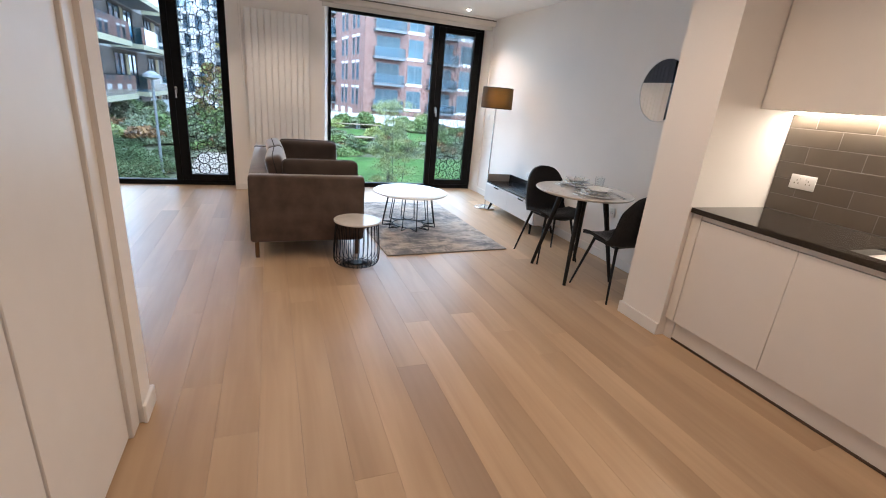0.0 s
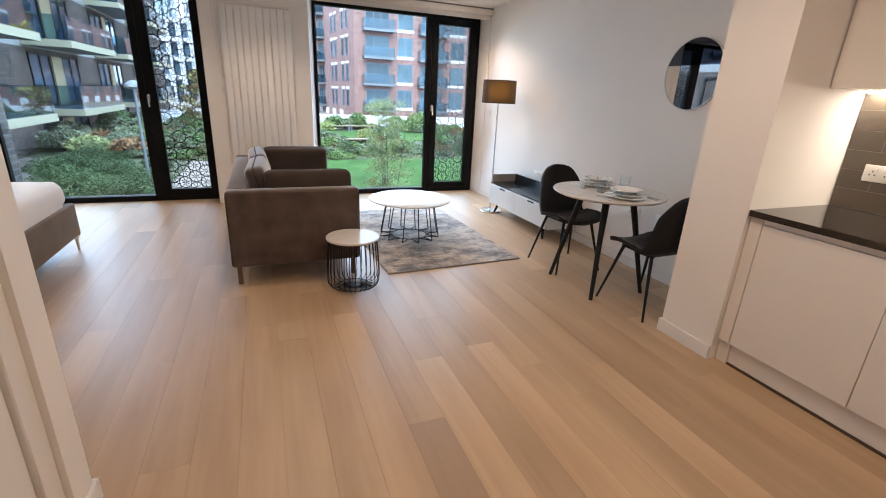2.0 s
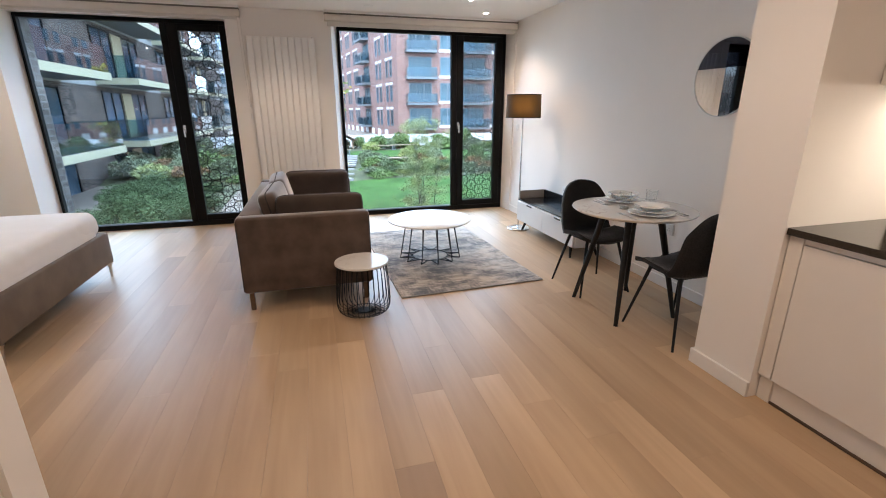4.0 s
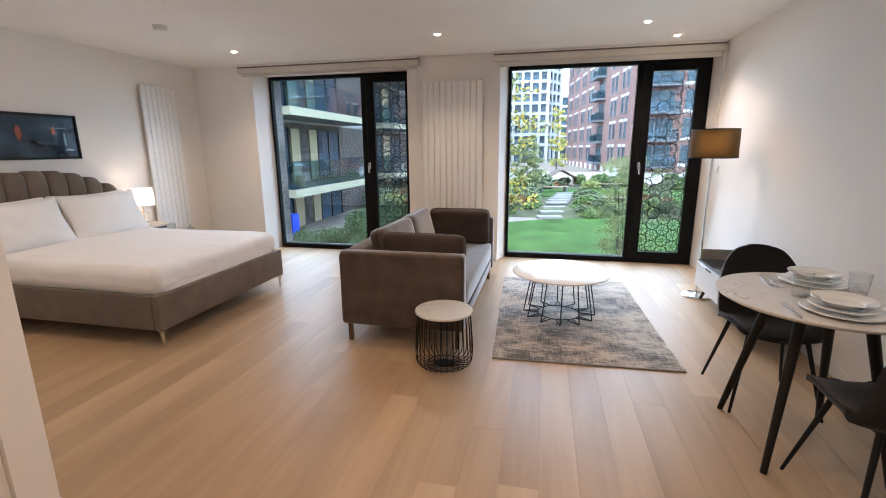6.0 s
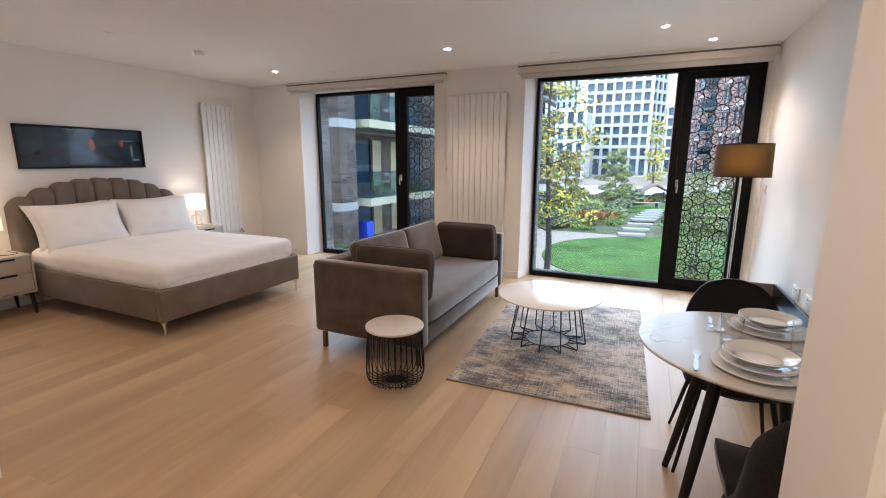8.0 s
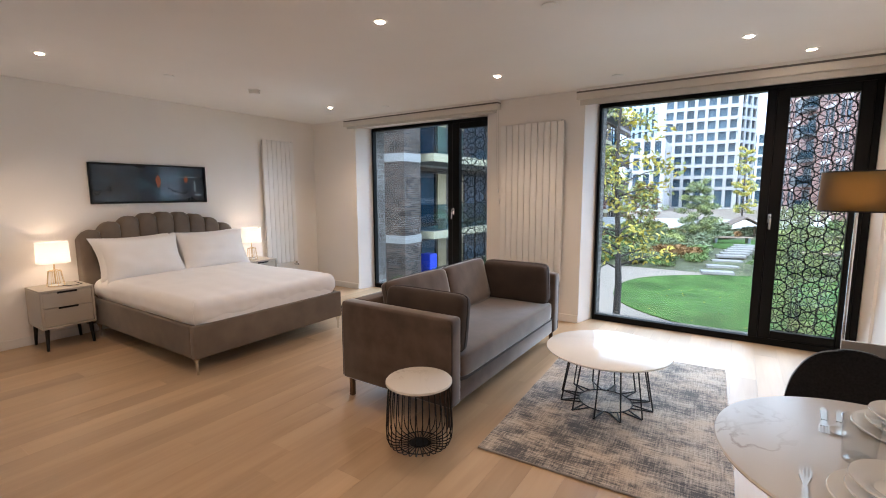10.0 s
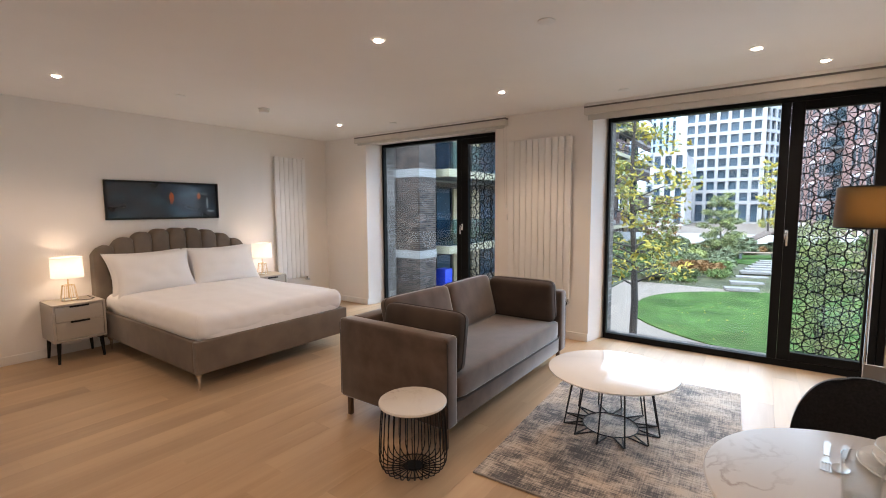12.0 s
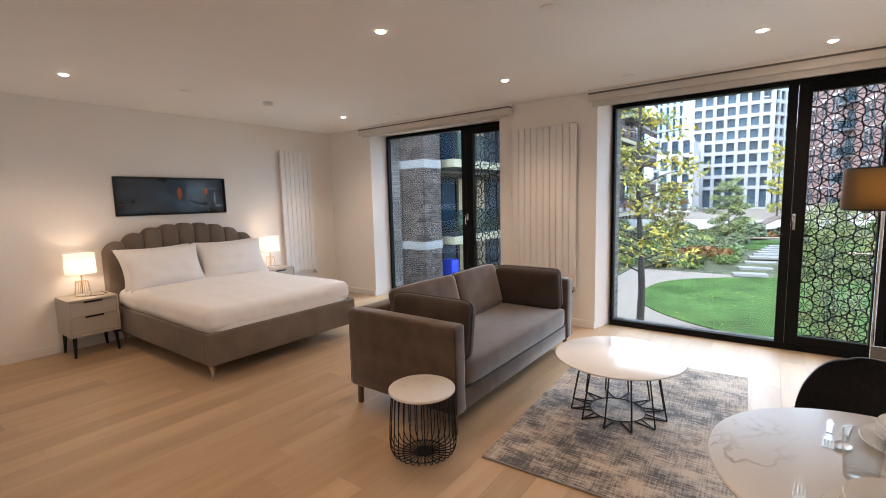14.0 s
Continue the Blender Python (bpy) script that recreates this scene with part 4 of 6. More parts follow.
# ---- sitting place ----
def make_sofa():
    s = thing("sofa", "taupe velvet two-seat sofa with loose cushions", "sofa", pose(-0.17, 3.705, 0))
    W, L = 0.915, 1.90          # depth in x, length in y
    T = 0.115
    part("armrest", box(B(), 0.0, W, 0.0, T, 0.14, 0.695, 0.022, 3), M_VELVET, s)
    part("armrest", box(B(), 0.0, W, L - T, L, 0.14, 0.695, 0.022, 3), M_VELVET, s)
    part("back", box(B(), 0.0, 0.15, T + 0.002, L - T - 0.002, 0.14, 0.69, 0.022, 3), M_VELVET, s)
    part("base", box(B(), 0.152, W - 0.015, T + 0.002, L - T - 0.002, 0.14, 0.275, 0.012, 2), M_VELVET, s)
    c = cushion(B(), W - 0.15, L - 2 * T - 0.006, 0.165, pose(0.15 + (W - 0.15) / 2, L / 2, 0.357), 0.22, 0.12, 48, 16)
    seat = part("seat_cushion", c, M_VELVET, s)
    # one dark tube for the piping and the shadow gap below the cushion
    part("piping", tube(B(), [(W - 0.012, T + 0.012, 0.283), (W + 0.001, T + 0.05, 0.283), (W + 0.001, L - T - 0.05, 0.283), (W - 0.012, L - T - 0.012, 0.283)], 0.0055, 6), M_PIPE, seat)
    for k, (cy, rz) in enumerate(((0.60, -2), (1.30, 2))):
        m = pose(0.245, cy, 0.615, 0, -14, rz) @ pose(0, 0, 0, 0, 90, 0)
        cu = part("back_cushion", cushion(B(), 0.40, 0.70, 0.165, m, 0.42, 0.2, 44, 18), M_VELVET, s)
        e = [m @ Vector((0.20 * math.copysign(abs(math.cos(a)) ** 0.2, math.cos(a)), 0.35 * math.copysign(abs(math.sin(a)) ** 0.2, math.sin(a)), 0.0)) for a in [2 * math.pi * i / 60 for i in range(60)]]
        part("piping", tube(B(), e, 0.005, 5, True), M_PIPE, cu)
    for cy, rx, top, mt in ((T + 0.10, -9, 0, M_VELVET_DARK), (L - T - 0.10, 9, 0, M_VELVET_DARK)):
        m = pose(0.575, cy, 0.615, 90 + rx, 0, 0)
        cu = part("arm_cushion", cushion(B(), 0.63, 0.37, 0.155, m, 0.42, 0.2, 44, 18), mt, s, "darker bolster cushion")
        e = [m @ Vector((0.315 * math.copysign(abs(math.cos(a)) ** 0.2, math.cos(a)), 0.185 * math.copysign(abs(math.sin(a)) ** 0.2, math.sin(a)), 0.0)) for a in [2 * math.pi * i / 60 for i in range(60)]]
        part("piping", tube(B(), e, 0.005, 5, True), M_PIPE, cu)
    for y in (0.0, L):
        sgn = 1 if y else -1
        for x in (0.004, W - 0.004):
            p = B()
            yy = y - sgn * 0.008
            tube(p, [(x, yy, 0.16), (x, yy, 0.66), (x + (0.02 if x < 0.1 else -0.02), yy, 0.688)], 0.0045, 5)
            part("seam_piping", p, M_PIPE, s)
    for lx, ly in ((0.045, 0.05), (0.045, L - 0.05), (W - 0.05, 0.05), (W - 0.05, L - 0.05)):
        part("leg", box(B(), lx - 0.016, lx + 0.016, ly - 0.016, ly + 0.016, 0.0, 0.142, 0.003), M_SOFALEG, s, "square bronze leg")
    return s


make_sofa()


def make_rug():
    m = pose(1.53, 4.665, 0, 0, 0, 2.6)
    r = thing("rug", "distressed grey and beige woven rug", "rug", m)
    bm = B()
    w, l = 1.235, 1.98

    def f(u, v):
        x, y = (u - 0.5) * w, (v - 0.5) * l
        edge = 0.004 * noise.noise(Vector((x * 4, y * 4, 0)))
        return Vector((x + edge, y + edge, 0.0105 + 0.0012 * noise.noise(Vector((x * 7, y * 7, 3)))))
    rows = sheet(bm, f, 30, 48)
    rim = [r2[0] for r2 in rows] + rows[-1][1:] + [r2[-1] for r2 in reversed(rows[:-1])] + list(reversed(rows[0][1:-1]))
    low = [bm.verts.new((v.co.x * 1.003, v.co.y * 1.002, 0.0)) for v in rim]
    for i in range(len(rim)):
        j = (i + 1) % len(rim)
        bm.faces.new((rim[i], low[i], low[j], rim[j]))
    part("woven_field", bm, M_RUG, r)
    e = B()
    tube(e, [(v[0], v[1], 0.006) for v in [(-w / 2, -l / 2), (w / 2, -l / 2)]], 0.006, 6)
    part("binding", e, M_RUGEDGE, r)
    e = tube(B(), [(v[0], v[1], 0.006) for v in [(-w / 2, l / 2), (w / 2, l / 2)]], 0.006, 6)
    part("binding", e, M_RUGEDGE, r)
    return r


make_rug()


def make_side_table():
    t = thing("side_table", "round marble-topped side table on a black wire basket", "side table", pose(0.652, 3.505, 0))
    part("tabletop", lathe(B(), [(0, 0.372), (0.184, 0.372), (0.189, 0.376), (0.189, 0.384), (0.186, 0.388), (0, 0.388)], 64), M_MARBLE, t, "white veined marble top")
    n = 30
    for i in range(n):
        a = 2 * math.pi * i / n
        ca, sa = math.cos(a), math.sin(a)
        pts = [(0.170, 0.372), (0.180, 0.28), (0.187, 0.17), (0.190, 0.10), (0.188, 0.06), (0.176, 0.028), (0.15, 0.012), (0.10, 0.006), (0.045, 0.006)]
        part("wire", tube(B(), [(r * ca, r * sa, z) for r, z in pts], 0.0032, 5), M_WIRE, t) if i == 0 else shared("wire", t.children[1].data, t, pose(0, 0, 0, 0, 0, 360 * i / n))
    part("ring", tube(B(), circle(0, 0, 0.006, 0.118, 48), 0.003, 6, True), M_WIRE, t)
    part("ring", tube(B(), circle(0, 0, 0.368, 0.170, 48), 0.004, 6, True), M_WIRE, t)
    part("hub", lathe(B(), [(0, 0.002), (0.048, 0.002), (0.048, 0.012), (0, 0.013)], 32), M_WIRE, t, "round black foot plate")
    return t


make_side_table()


def make_coffee_table():
    t = thing("coffee_table", "round glossy white coffee table on a black wire star base", "coffee table", pose(1.425, 4.61, 0.011))
    part("tabletop", lathe(B(), [(0, 0.366), (0.394, 0.366), (0.402, 0.371), (0.402, 0.377), (0.396, 0.381), (0, 0.381)], 80), M_GLOSS, t, "mirror-glossy white stone top")
    n = 12
    first = None
    for i in range(n):
        if first is None:
            bm = B()
            d = math.pi / n * 0.62
            tube(bm, [(0.235, 0.012, 0.366), (0.30, 0.004, 0.006), (0.298, -0.004, 0.006)], 0.005, 6)
            tube(bm, [(0.30, 0.0, 0.005), (0.172 * math.cos(d), 0.172 * math.sin(d), 0.005)], 0.005, 6)
            tube(bm, [(0.30, 0.0, 0.005), (0.172 * math.cos(d), -0.172 * math.sin(d), 0.005)], 0.005, 6)
            first = part("wire_leg", bm, M_WIRE, t)
        else:
            shared("wire_leg", first.data, t, pose(0, 0, 0, 0, 0, 360 * i / n))
    part("ring", tube(B(), circle(0, 0, 0.005, 0.172, 48), 0.004, 6, True), M_WIRE, t)
    part("ring", tube(B(), circle(0, 0, 0.361, 0.236, 48), 0.004, 6, True), M_WIRE, t)
    return t


make_coffee_table()


def make_floor_lamp():
    x, y = 2.735, 5.375
    l = thing("floor_lamp", "lit floor lamp with black drum shade and chrome stem", "floor lamp", pose(x, y, 0))
    part("base", lathe(B(), [(0, 0.0), (0.135, 0.0), (0.136, 0.012), (0.128, 0.02), (0.03, 0.026), (0.012, 0.04), (0, 0.04)], 48), M_CHROME, l)
    part("stem", rod(B(), (0, 0, 0.03), (0, 0, 1.40), 0.0095, n=16), M_CHROME, l)
    s = B()
    lathe(s, [(0.198, 1.315), (0.195, 1.44), (0.192, 1.560)], 64)
    part("shade", s, M_SHADE_B, l, "black fabric shade glowing amber")
    for zc, rr in ((1.315, 0.1985), (1.560, 0.1925)):
        part("trim_band", lathe(B(), [(rr + 0.0005, zc - 0.004), (rr + 0.0005, zc + 0.005), (rr - 0.004, zc + 0.005), (rr - 0.004, zc - 0.004), (rr + 0.0005, zc - 0.004)], 64), M_WIRE, l, "dark edge of the shade")
    w = B()
    for i in range(3):
        a = 2 * math.pi * i / 3
        tube(w, [(0, 0, 1.40), (0.192 * math.cos(a), 0.192 * math.sin(a), 1.40)], 0.002, 5)
    part("spider", w, M_CHROME, l)
    b = part("bulb", lathe(B(), [(0, 1.40), (0.014, 1.402), (0.03, 1.44), (0.026, 1.466), (0, 1.478)], 20), M_BULB, l)
    b.visible_shadow = False
    la = bpy.data.lights.new("lamp_bulb", 'POINT')
    la.energy, la.color, la.shadow_soft_size = FLOOR_LAMP, (1.0, 0.76, 0.50), 0.03
    new("lamp_bulb", la).location = (x, y, 1.44)
    return l


make_floor_lamp()


def make_tv_unit():
    y0, y1 = 4.08, 5.36
    u = thing("media_unit", "low pale media unit with black top and splayed black legs", "media unit", pose(2.90, (y0 + y1) / 2, 0))
    h, xf, xb = (y1 - y0) / 2, -0.185, 0.165
    part("carcass", box(B(), xf + 0.004, xb, -h, h, 0.125, 0.362, 0.003), M_TVWHITE, u)
    part("top", box(B(), xf, xb, -h - 0.002, h + 0.002, 0.363, 0.378, 0.002), M_TVTOP, u, "black glossy top")
    part("back_upstand", box(B(), xb - 0.018, xb, -h, h, 0.379, 0.475, 0.002), M_TVTOP, u)
    for y in (-h, h - 0.018):
        part("end_upstand", box(B(), xf + 0.01, xb - 0.019, y, y + 0.018, 0.379, 0.475, 0.002), M_TVEND, u, "taupe raised end panel")
    n = 2
    for i in range(n):
        a, b = -h + 0.012 + i * (2 * h - 0.024) / n + 0.002, -h + 0.012 + (i + 1) * (2 * h - 0.024) / n - 0.002
        d = part("drawer_front", box(B(), xf - 0.014, xf + 0.003, a, b, 0.130, 0.352, 0.002), M_TVWHITE, u)
        part("pull", box(B(), xf - 0.022, xf - 0.013, (a + b) / 2 - 0.06, (a + b) / 2 + 0.06, 0.338, 0.3525, 0.002), M_TVTOP, d, "black edge pull")
    for lx, ly in ((xf + 0.05, -h + 0.14), (xf + 0.05, h - 0.14), (xb - 0.05, -h + 0.14), (xb - 0.05, h - 0.14)):
        g = B()
        sy, sx = (0.05 if ly > 0 else -0.05), (-0.03 if lx < 0 else 0.02)
        rod(g, (lx + sx, ly + sy, 0.0), (lx, ly, 0.126), 0.011, 0.018, 12)
        part("leg", g, M_DARKWOOD, u, "black tapered leg")
    return u


make_tv_unit()


# ---- dining place ----
TX, TY = 2.49, 3.05


def make_dining_table():
    t = thing("dining_table", "round white marble dining table with four black splayed legs", "dining table", pose(TX, TY, 0))
    part("tabletop", lathe(B(), [(0, 0.728), (0.385, 0.728), (0.403, 0.738), (0.407, 0.745), (0.404, 0.750), (0, 0.750)], 96), M_MARBLE, t, "white veined marble top")
    part("mount", lathe(B(), [(0, 0.708), (0.19, 0.708), (0.19, 0.727), (0, 0.727)], 32), M_DARKWOOD, t)
    for sx, sy in ((-1, -1), (-1, 1), (1, -1), (1, 1)):
        g = B()
        rod(g, (sx * 0.235, sy * 0.26, 0.0), (sx * 0.125, sy * 0.13, 0.71), 0.014, 0.024, 16)
        part("leg", g, M_DARKWOOD, t, "round black leg")
    return t


make_dining_table()


def make_chair(m):
    """Faces +y; the seat's middle is over the origin."""
    c = thing("dining_chair", "charcoal fabric shell chair with thin black legs", "chair", m, "chairs round the table")
    prof = [(0.232, 0.436), (0.205, 0.452), (0.13, 0.459), (0.04, 0.450), (-0.06, 0.442), (-0.135, 0.450), (-0.185, 0.492), (-0.212, 0.57), (-0.230, 0.66), (-0.246, 0.75), (-0.258, 0.845)]
    half = [0.19, 0.205, 0.218, 0.225, 0.224, 0.220, 0.214, 0.210, 0.206, 0.200, 0.190]

    def spline(a, s):
        i = min(int(s), len(a) - 2)
        k = s - i
        p0, p1, p2, p3 = a[max(i - 1, 0)], a[i], a[i + 1], a[min(i + 2, len(a) - 1)]
        return 0.5 * (2 * p1 + (p2 - p0) * k + (2 * p0 - 5 * p1 + 4 * p2 - p3) * k * k + (3 * p1 - p0 - 3 * p2 + p3) * k ** 3)

    def at(v):
        s = v * (len(prof) - 1)
        w = spline(half, s)
        if v > 0.76:
            w *= max(0.0, 1 - ((v - 0.76) / 0.24) ** 2.6) ** 0.42
        if v < 0.16:
            w *= max(0.0, 1 - ((0.16 - v) / 0.16) ** 2.6) ** 0.40
        return spline([p[0] for p in prof], s), spline([p[1] for p in prof], s), max(w, 0.055)

    def shell(off):
        def f(u, v):
            v = 0.5 - 0.5 * math.cos(math.pi * v)
            py, pz, w = at(v)
            a = 2 * u - 1
            seat = max(0.0, min(1.0, (0.55 - v) / 0.15))
            backw = 1 - seat
            up = 0.045 * abs(a) ** 2.6 * seat * (1 - max(0, 0.25 - v) * 3)
            fw = 0.075 * abs(a) ** 2.2 * backw * (1 - max(0, v - 0.85) * 4)
            q0, q1 = at(max(0, v - 0.04)), at(min(1, v + 0.04))
            ty, tz = q1[0] - q0[0], q1[1] - q0[1]
            L = math.hypot(ty, tz)
            ny, nz = tz / L, -ty / L
            return Vector((a * w, py + fw + ny * off, pz + up + nz * off))
        return f
    bm = B()
    A = sheet(bm, shell(0.0), 20, 56)
    C = sheet(bm, shell(-0.026), 20, 56)
    rim = lambda R: [r[0] for r in R] + R[-1][1:] + [r[-1] for r in reversed(R[:-1])] + list(reversed(R[0][1:-1]))
    ra, rc = rim(A), rim(C)
    for i in range(len(ra)):
        j = (i + 1) % len(ra)
        bm.faces.new((ra[i], rc[i], rc[j], ra[j]))
    shell_ob = part("seat_shell", bm, M_CHAIR, c, "one-piece padded seat and back", smooth=70)
    fr = B()
    for sx in (-1, 1):
        tube(fr, [(sx * 0.13, 0.14, 0.425), (sx * 0.13, -0.13, 0.415)], 0.009, 8)
    tube(fr, [(-0.13, 0.10, 0.422), (0.13, 0.10, 0.422)], 0.009, 8)
    tube(fr, [(-0.13, -0.10, 0.415), (0.13, -0.10, 0.415)], 0.009, 8)
    part("seat_frame", fr, M_WIRE, c)
    for sx, sy in ((-1, -1), (-1, 1), (1, -1), (1, 1)):
        g = B()
        rod(g, (sx * 0.218, sy * 0.218, 0.0), (sx * 0.135, sy * 0.12, 0.43), 0.0075, 0.0125, 12)
        part("leg", g, M_WIRE, c, "thin tapered black metal leg")
    return c


chair = make_chair(pose(2.505, 3.49, 0, 0, 0, 180))
copy_thing(chair, pose(2.575, 2.63, 0, 0, 0, 3))


def make_plate_stack(x, y, group):
    def plate(name, r, z, deep, label):
        h = deep
        prof = [(0, 0.004), (r * 0.58, 0.004), (r * 0.66, 0.006 + h * 0.35), (r * 0.98, h), (r, h + 0.002), (r * 0.985, h + 0.005), (r * 0.66, 0.012 + h * 0.35), (r * 0.58, 0.010), (0, 0.009)]
        ob = mesh_object(name, lathe(B(), [(a, b - 0.004) for a, b in prof], 56), M_CHINA, 50)
        ob.matrix_basis = pose(x, y, z)
        return tagged(ob, label, "plate", group)
    plate("dinner_plate", 0.142, 0.7505, 0.016, "large white china dinner plate on the table")
    plate("side_plate", 0.112, 0.7655, 0.018, "white china plate stacked on the dinner plate")
    plate("soup_plate", 0.108, 0.7835, 0.028, "deep white china plate on top of the stack")


make_plate_stack(2.455, 2.835, "near place setting")
make_plate_stack(2.565, 3.265, "far place setting")


def make_tumbler(x, y):
    bm = lathe(B(), [(0, 0.0), (0.030, 0.0), (0.033, 0.004), (0.040, 0.115), (0.0385, 0.1155), (0.0315, 0.014), (0.0, 0.013)], 32)
    ob = mesh_object("tumbler", bm, M_CUP, 50)
    ob.matrix_basis = pose(x, y, 0.7502)
    return tagged(ob, "clear straight glass tumbler on the table", "drinking glass", "tumblers on the table")


make_tumbler(2.40, 3.03)
make_tumbler(2.625, 3.045)


def make_cutlery(kind, x, y, rz):
    bm = B()
    L = 0.20

    def slab(pts, z0=0.001, z1=0.0035):
        prism(bm, pts, z0, z1)
    slab([(-0.004, -L / 2), (0.004, -L / 2), (0.0085, -L / 2 + 0.02), (0.006, 0.0), (-0.006, 0.0), (-0.0085, -L / 2 + 0.02)], 0.001, 0.005)
    if kind == "knife":
        slab([(-0.007, 0.0), (0.007, 0.0), (0.010, 0.05), (0.008, 0.09), (-0.004, 0.10), (-0.006, 0.05)])
    elif kind == "fork":
        slab([(-0.0035, 0.0), (0.0035, 0.0), (0.012, 0.045), (-0.012, 0.045)])
        for i in range(4):
            tx = -0.0105 + i * 0.007
            slab([(tx - 0.0018, 0.045), (tx + 0.0018, 0.045), (tx + 0.0012, 0.095), (tx - 0.0012, 0.095)])
    else:
        slab([(-0.0035, 0.0), (0.0035, 0.0), (0.004, 0.04), (-0.004, 0.04)])
        pts = [(0.019 * math.cos(a), 0.07 + 0.030 * math.sin(a)) for a in [2 * math.pi * i / 20 for i in range(20)]]
        cen = bm.verts.new((0, 0.07, 0.0012))
        ring = [bm.verts.new((px, py, 0.006)) for px, py in pts]
        for i in range(20):
            bm.faces.new((cen, ring[i], ring[(i + 1) % 20]))
    ob = mesh_object(kind, bm, M_STEEL, 30)
    ob.matrix_basis = pose(x, y, 0.7505, 0, 0, rz)
    return tagged(ob, "polished steel %s laid on the table" % kind, "cutlery", "cutlery on the table")


make_cutlery("fork", 2.275, 2.83, -6)
make_cutlery("fork", 2.625, 2.80, -10)
make_cutlery("spoon", 2.665, 2.82, -10)
make_cutlery("spoon", 2.395, 3.255, 170)
make_cutlery("fork", 2.36, 3.25, 174)
make_cutlery("knife", 2.73, 3.23, 172)
make_cutlery("spoon", 2.50, 3.06, 100)


def make_mirror():
    """A disc in the wall's plane, its upper part of smoked glass."""
    m = thing("wall_mirror", "round wall mirror with a dark smoked upper part", "mirror", pose(XR, 3.03, 1.60))
    R, cut, n = 0.246, 0.062, 48

    def segment(a0, a1):
        bm = B()
        front = [bm.verts.new((-0.012, R * math.cos(a0 + (a1 - a0) * i / n), R * math.sin(a0 + (a1 - a0) * i / n))) for i in range(n + 1)]
        back = [bm.verts.new((-0.003, v.co.y, v.co.z)) for v in front]
        bm.faces.new(front)
        bm.faces.new(list(reversed(back)))
        for i in range(n + 1):
            k = (i + 1) % (n + 1)
            bm.faces.new((front[i], back[i], back[k], front[k]))
        return bm
    a = math.asin(cut / R)
    part("smoked_glass", segment(a, math.pi - a), M_SMOKED, m, "dark smoked mirror glass", smooth=0)
    part("glass", segment(math.pi - a, 2 * math.pi + a), M_MIRROR, m, "clear mirror glass", smooth=0)
    rim = lathe(B(), [(0.246, 0.0), (0.252, 0.0), (0.252, 0.016), (0.246, 0.016), (0.246, 0.0)], 80)
    bmesh.ops.transform(rim, matrix=pose(0, 0, 0, 0, -90, 0), verts=rim.verts)
    part("rim", rim, M_STEEL, m, "thin metal rim")
    return m


make_mirror()


# ---- kitchen ----
KY1 = 1.933
XF = 2.44


def make_base_unit(y0, y1):
    u = thing("base_cabinet", "handleless matt white kitchen base cabinet", "kitchen cabinet", pose(0, 0, 0), "kitchen base cabinets")
    part("carcass", box(B(), XF + 0.021, XR - 0.012, y0 + 0.001, y1 - 0.001, 0.131, 0.855), M_KITCHEN, u)
    part("door", box(B(), XF, XF + 0.02, y0 + 0.0015, y1 - 0.0015, 0.135, 0.8225, 0.002), M_KITCHEN, u)
    part("grip_rail", box(B(), XF + 0.004, XF + 0.02, y0, y1, 0.826, 0.854, 0.002), M_TRIM, u)
    part("plinth", box(B(), XF + 0.032, XF + 0.048, y0, y1, 0.0, 0.131), M_KITCHEN, u)
    # brown strip that paints the shadow along the plinth's foot
    part("plinth_seal", box(B(), XF + 0.022, XF + 0.0315, y0, y1, 0.0, 0.014, 0.002), M_PLINTH_SHADE, u, "dark brown strip painting the shadow at the floor")
    return u


for y0, y1 in ((1.297, KY1 - 0.068), (0.697, 1.297), (0.097, 0.697), (-0.503, 0.097), (-1.103, -0.503)):
    make_base_unit(y0, y1)

filler = thing("filler_panel", "narrow matt white panel between cabinet and pier", "filler panel", pose(0, 0, 0))
part("upright", box(B(), XF - 0.001, XF + 0.02, KY1 - 0.066, KY1 - 0.002, 0.135, 0.854, 0.0015), M_KITCHEN, filler)
part("return_panel", box(B(), XF + 0.021, XF + 0.039, KY1 - 0.066, KY1 - 0.002, 0.0, 0.854, 0.0015), M_KITCHEN, filler)

wt = thing("worktop", "polished dark quartz worktop with an undermounted sink", "worktop", pose(0, 0, 0))
SX0, SX1, SY0, SY1 = 2.50, 2.88, 0.62, 1.13
for xa, xb, ya, yb in ((XF - 0.025, SX0, -1.10, KY1 - 0.002), (SX1, XR - 0.012, -1.10, KY1 - 0.002), (SX0, SX1, SY1, KY1 - 0.002), (SX0, SX1, -1.10, SY0)):
    part("slab", box(B(), xa, xb, ya, yb, 0.857, 0.888), M_WORKTOP, wt, smooth=0)
bm = B()
box(bm, SX0 - 0.004, SX0, SY0, SY1, 0.70, 0.856)
box(bm, SX1, SX1 + 0.004, SY0, SY1, 0.70, 0.856)
box(bm, SX0, SX1, SY0 - 0.004, SY0, 0.70, 0.856)
box(bm, SX0, SX1, SY1, SY1 + 0.004, 0.70, 0.856)
box(bm, SX0, SX1, SY0, SY1, 0.696, 0.70)
part("sink_bowl", bm, M_SINK, wt, "black sink bowl")


def make_wall_unit(y0, y1):
    u = thing("wall_cabinet", "handleless matt white kitchen wall cabinet", "kitchen cabinet", pose(0, 0, 0), "kitchen wall cabinets")
    part("carcass", box(B(), 2.772, XR - 0.012, y0, y1, 1.495, 2.49, 0.001), M_KITCHEN, u)
    part("door", box(B(), 2.75, 2.771, y0 + 0.0015, y1 - 0.0015, 1.492, 2.49, 0.002), M_KITCHEN, u)
    return u


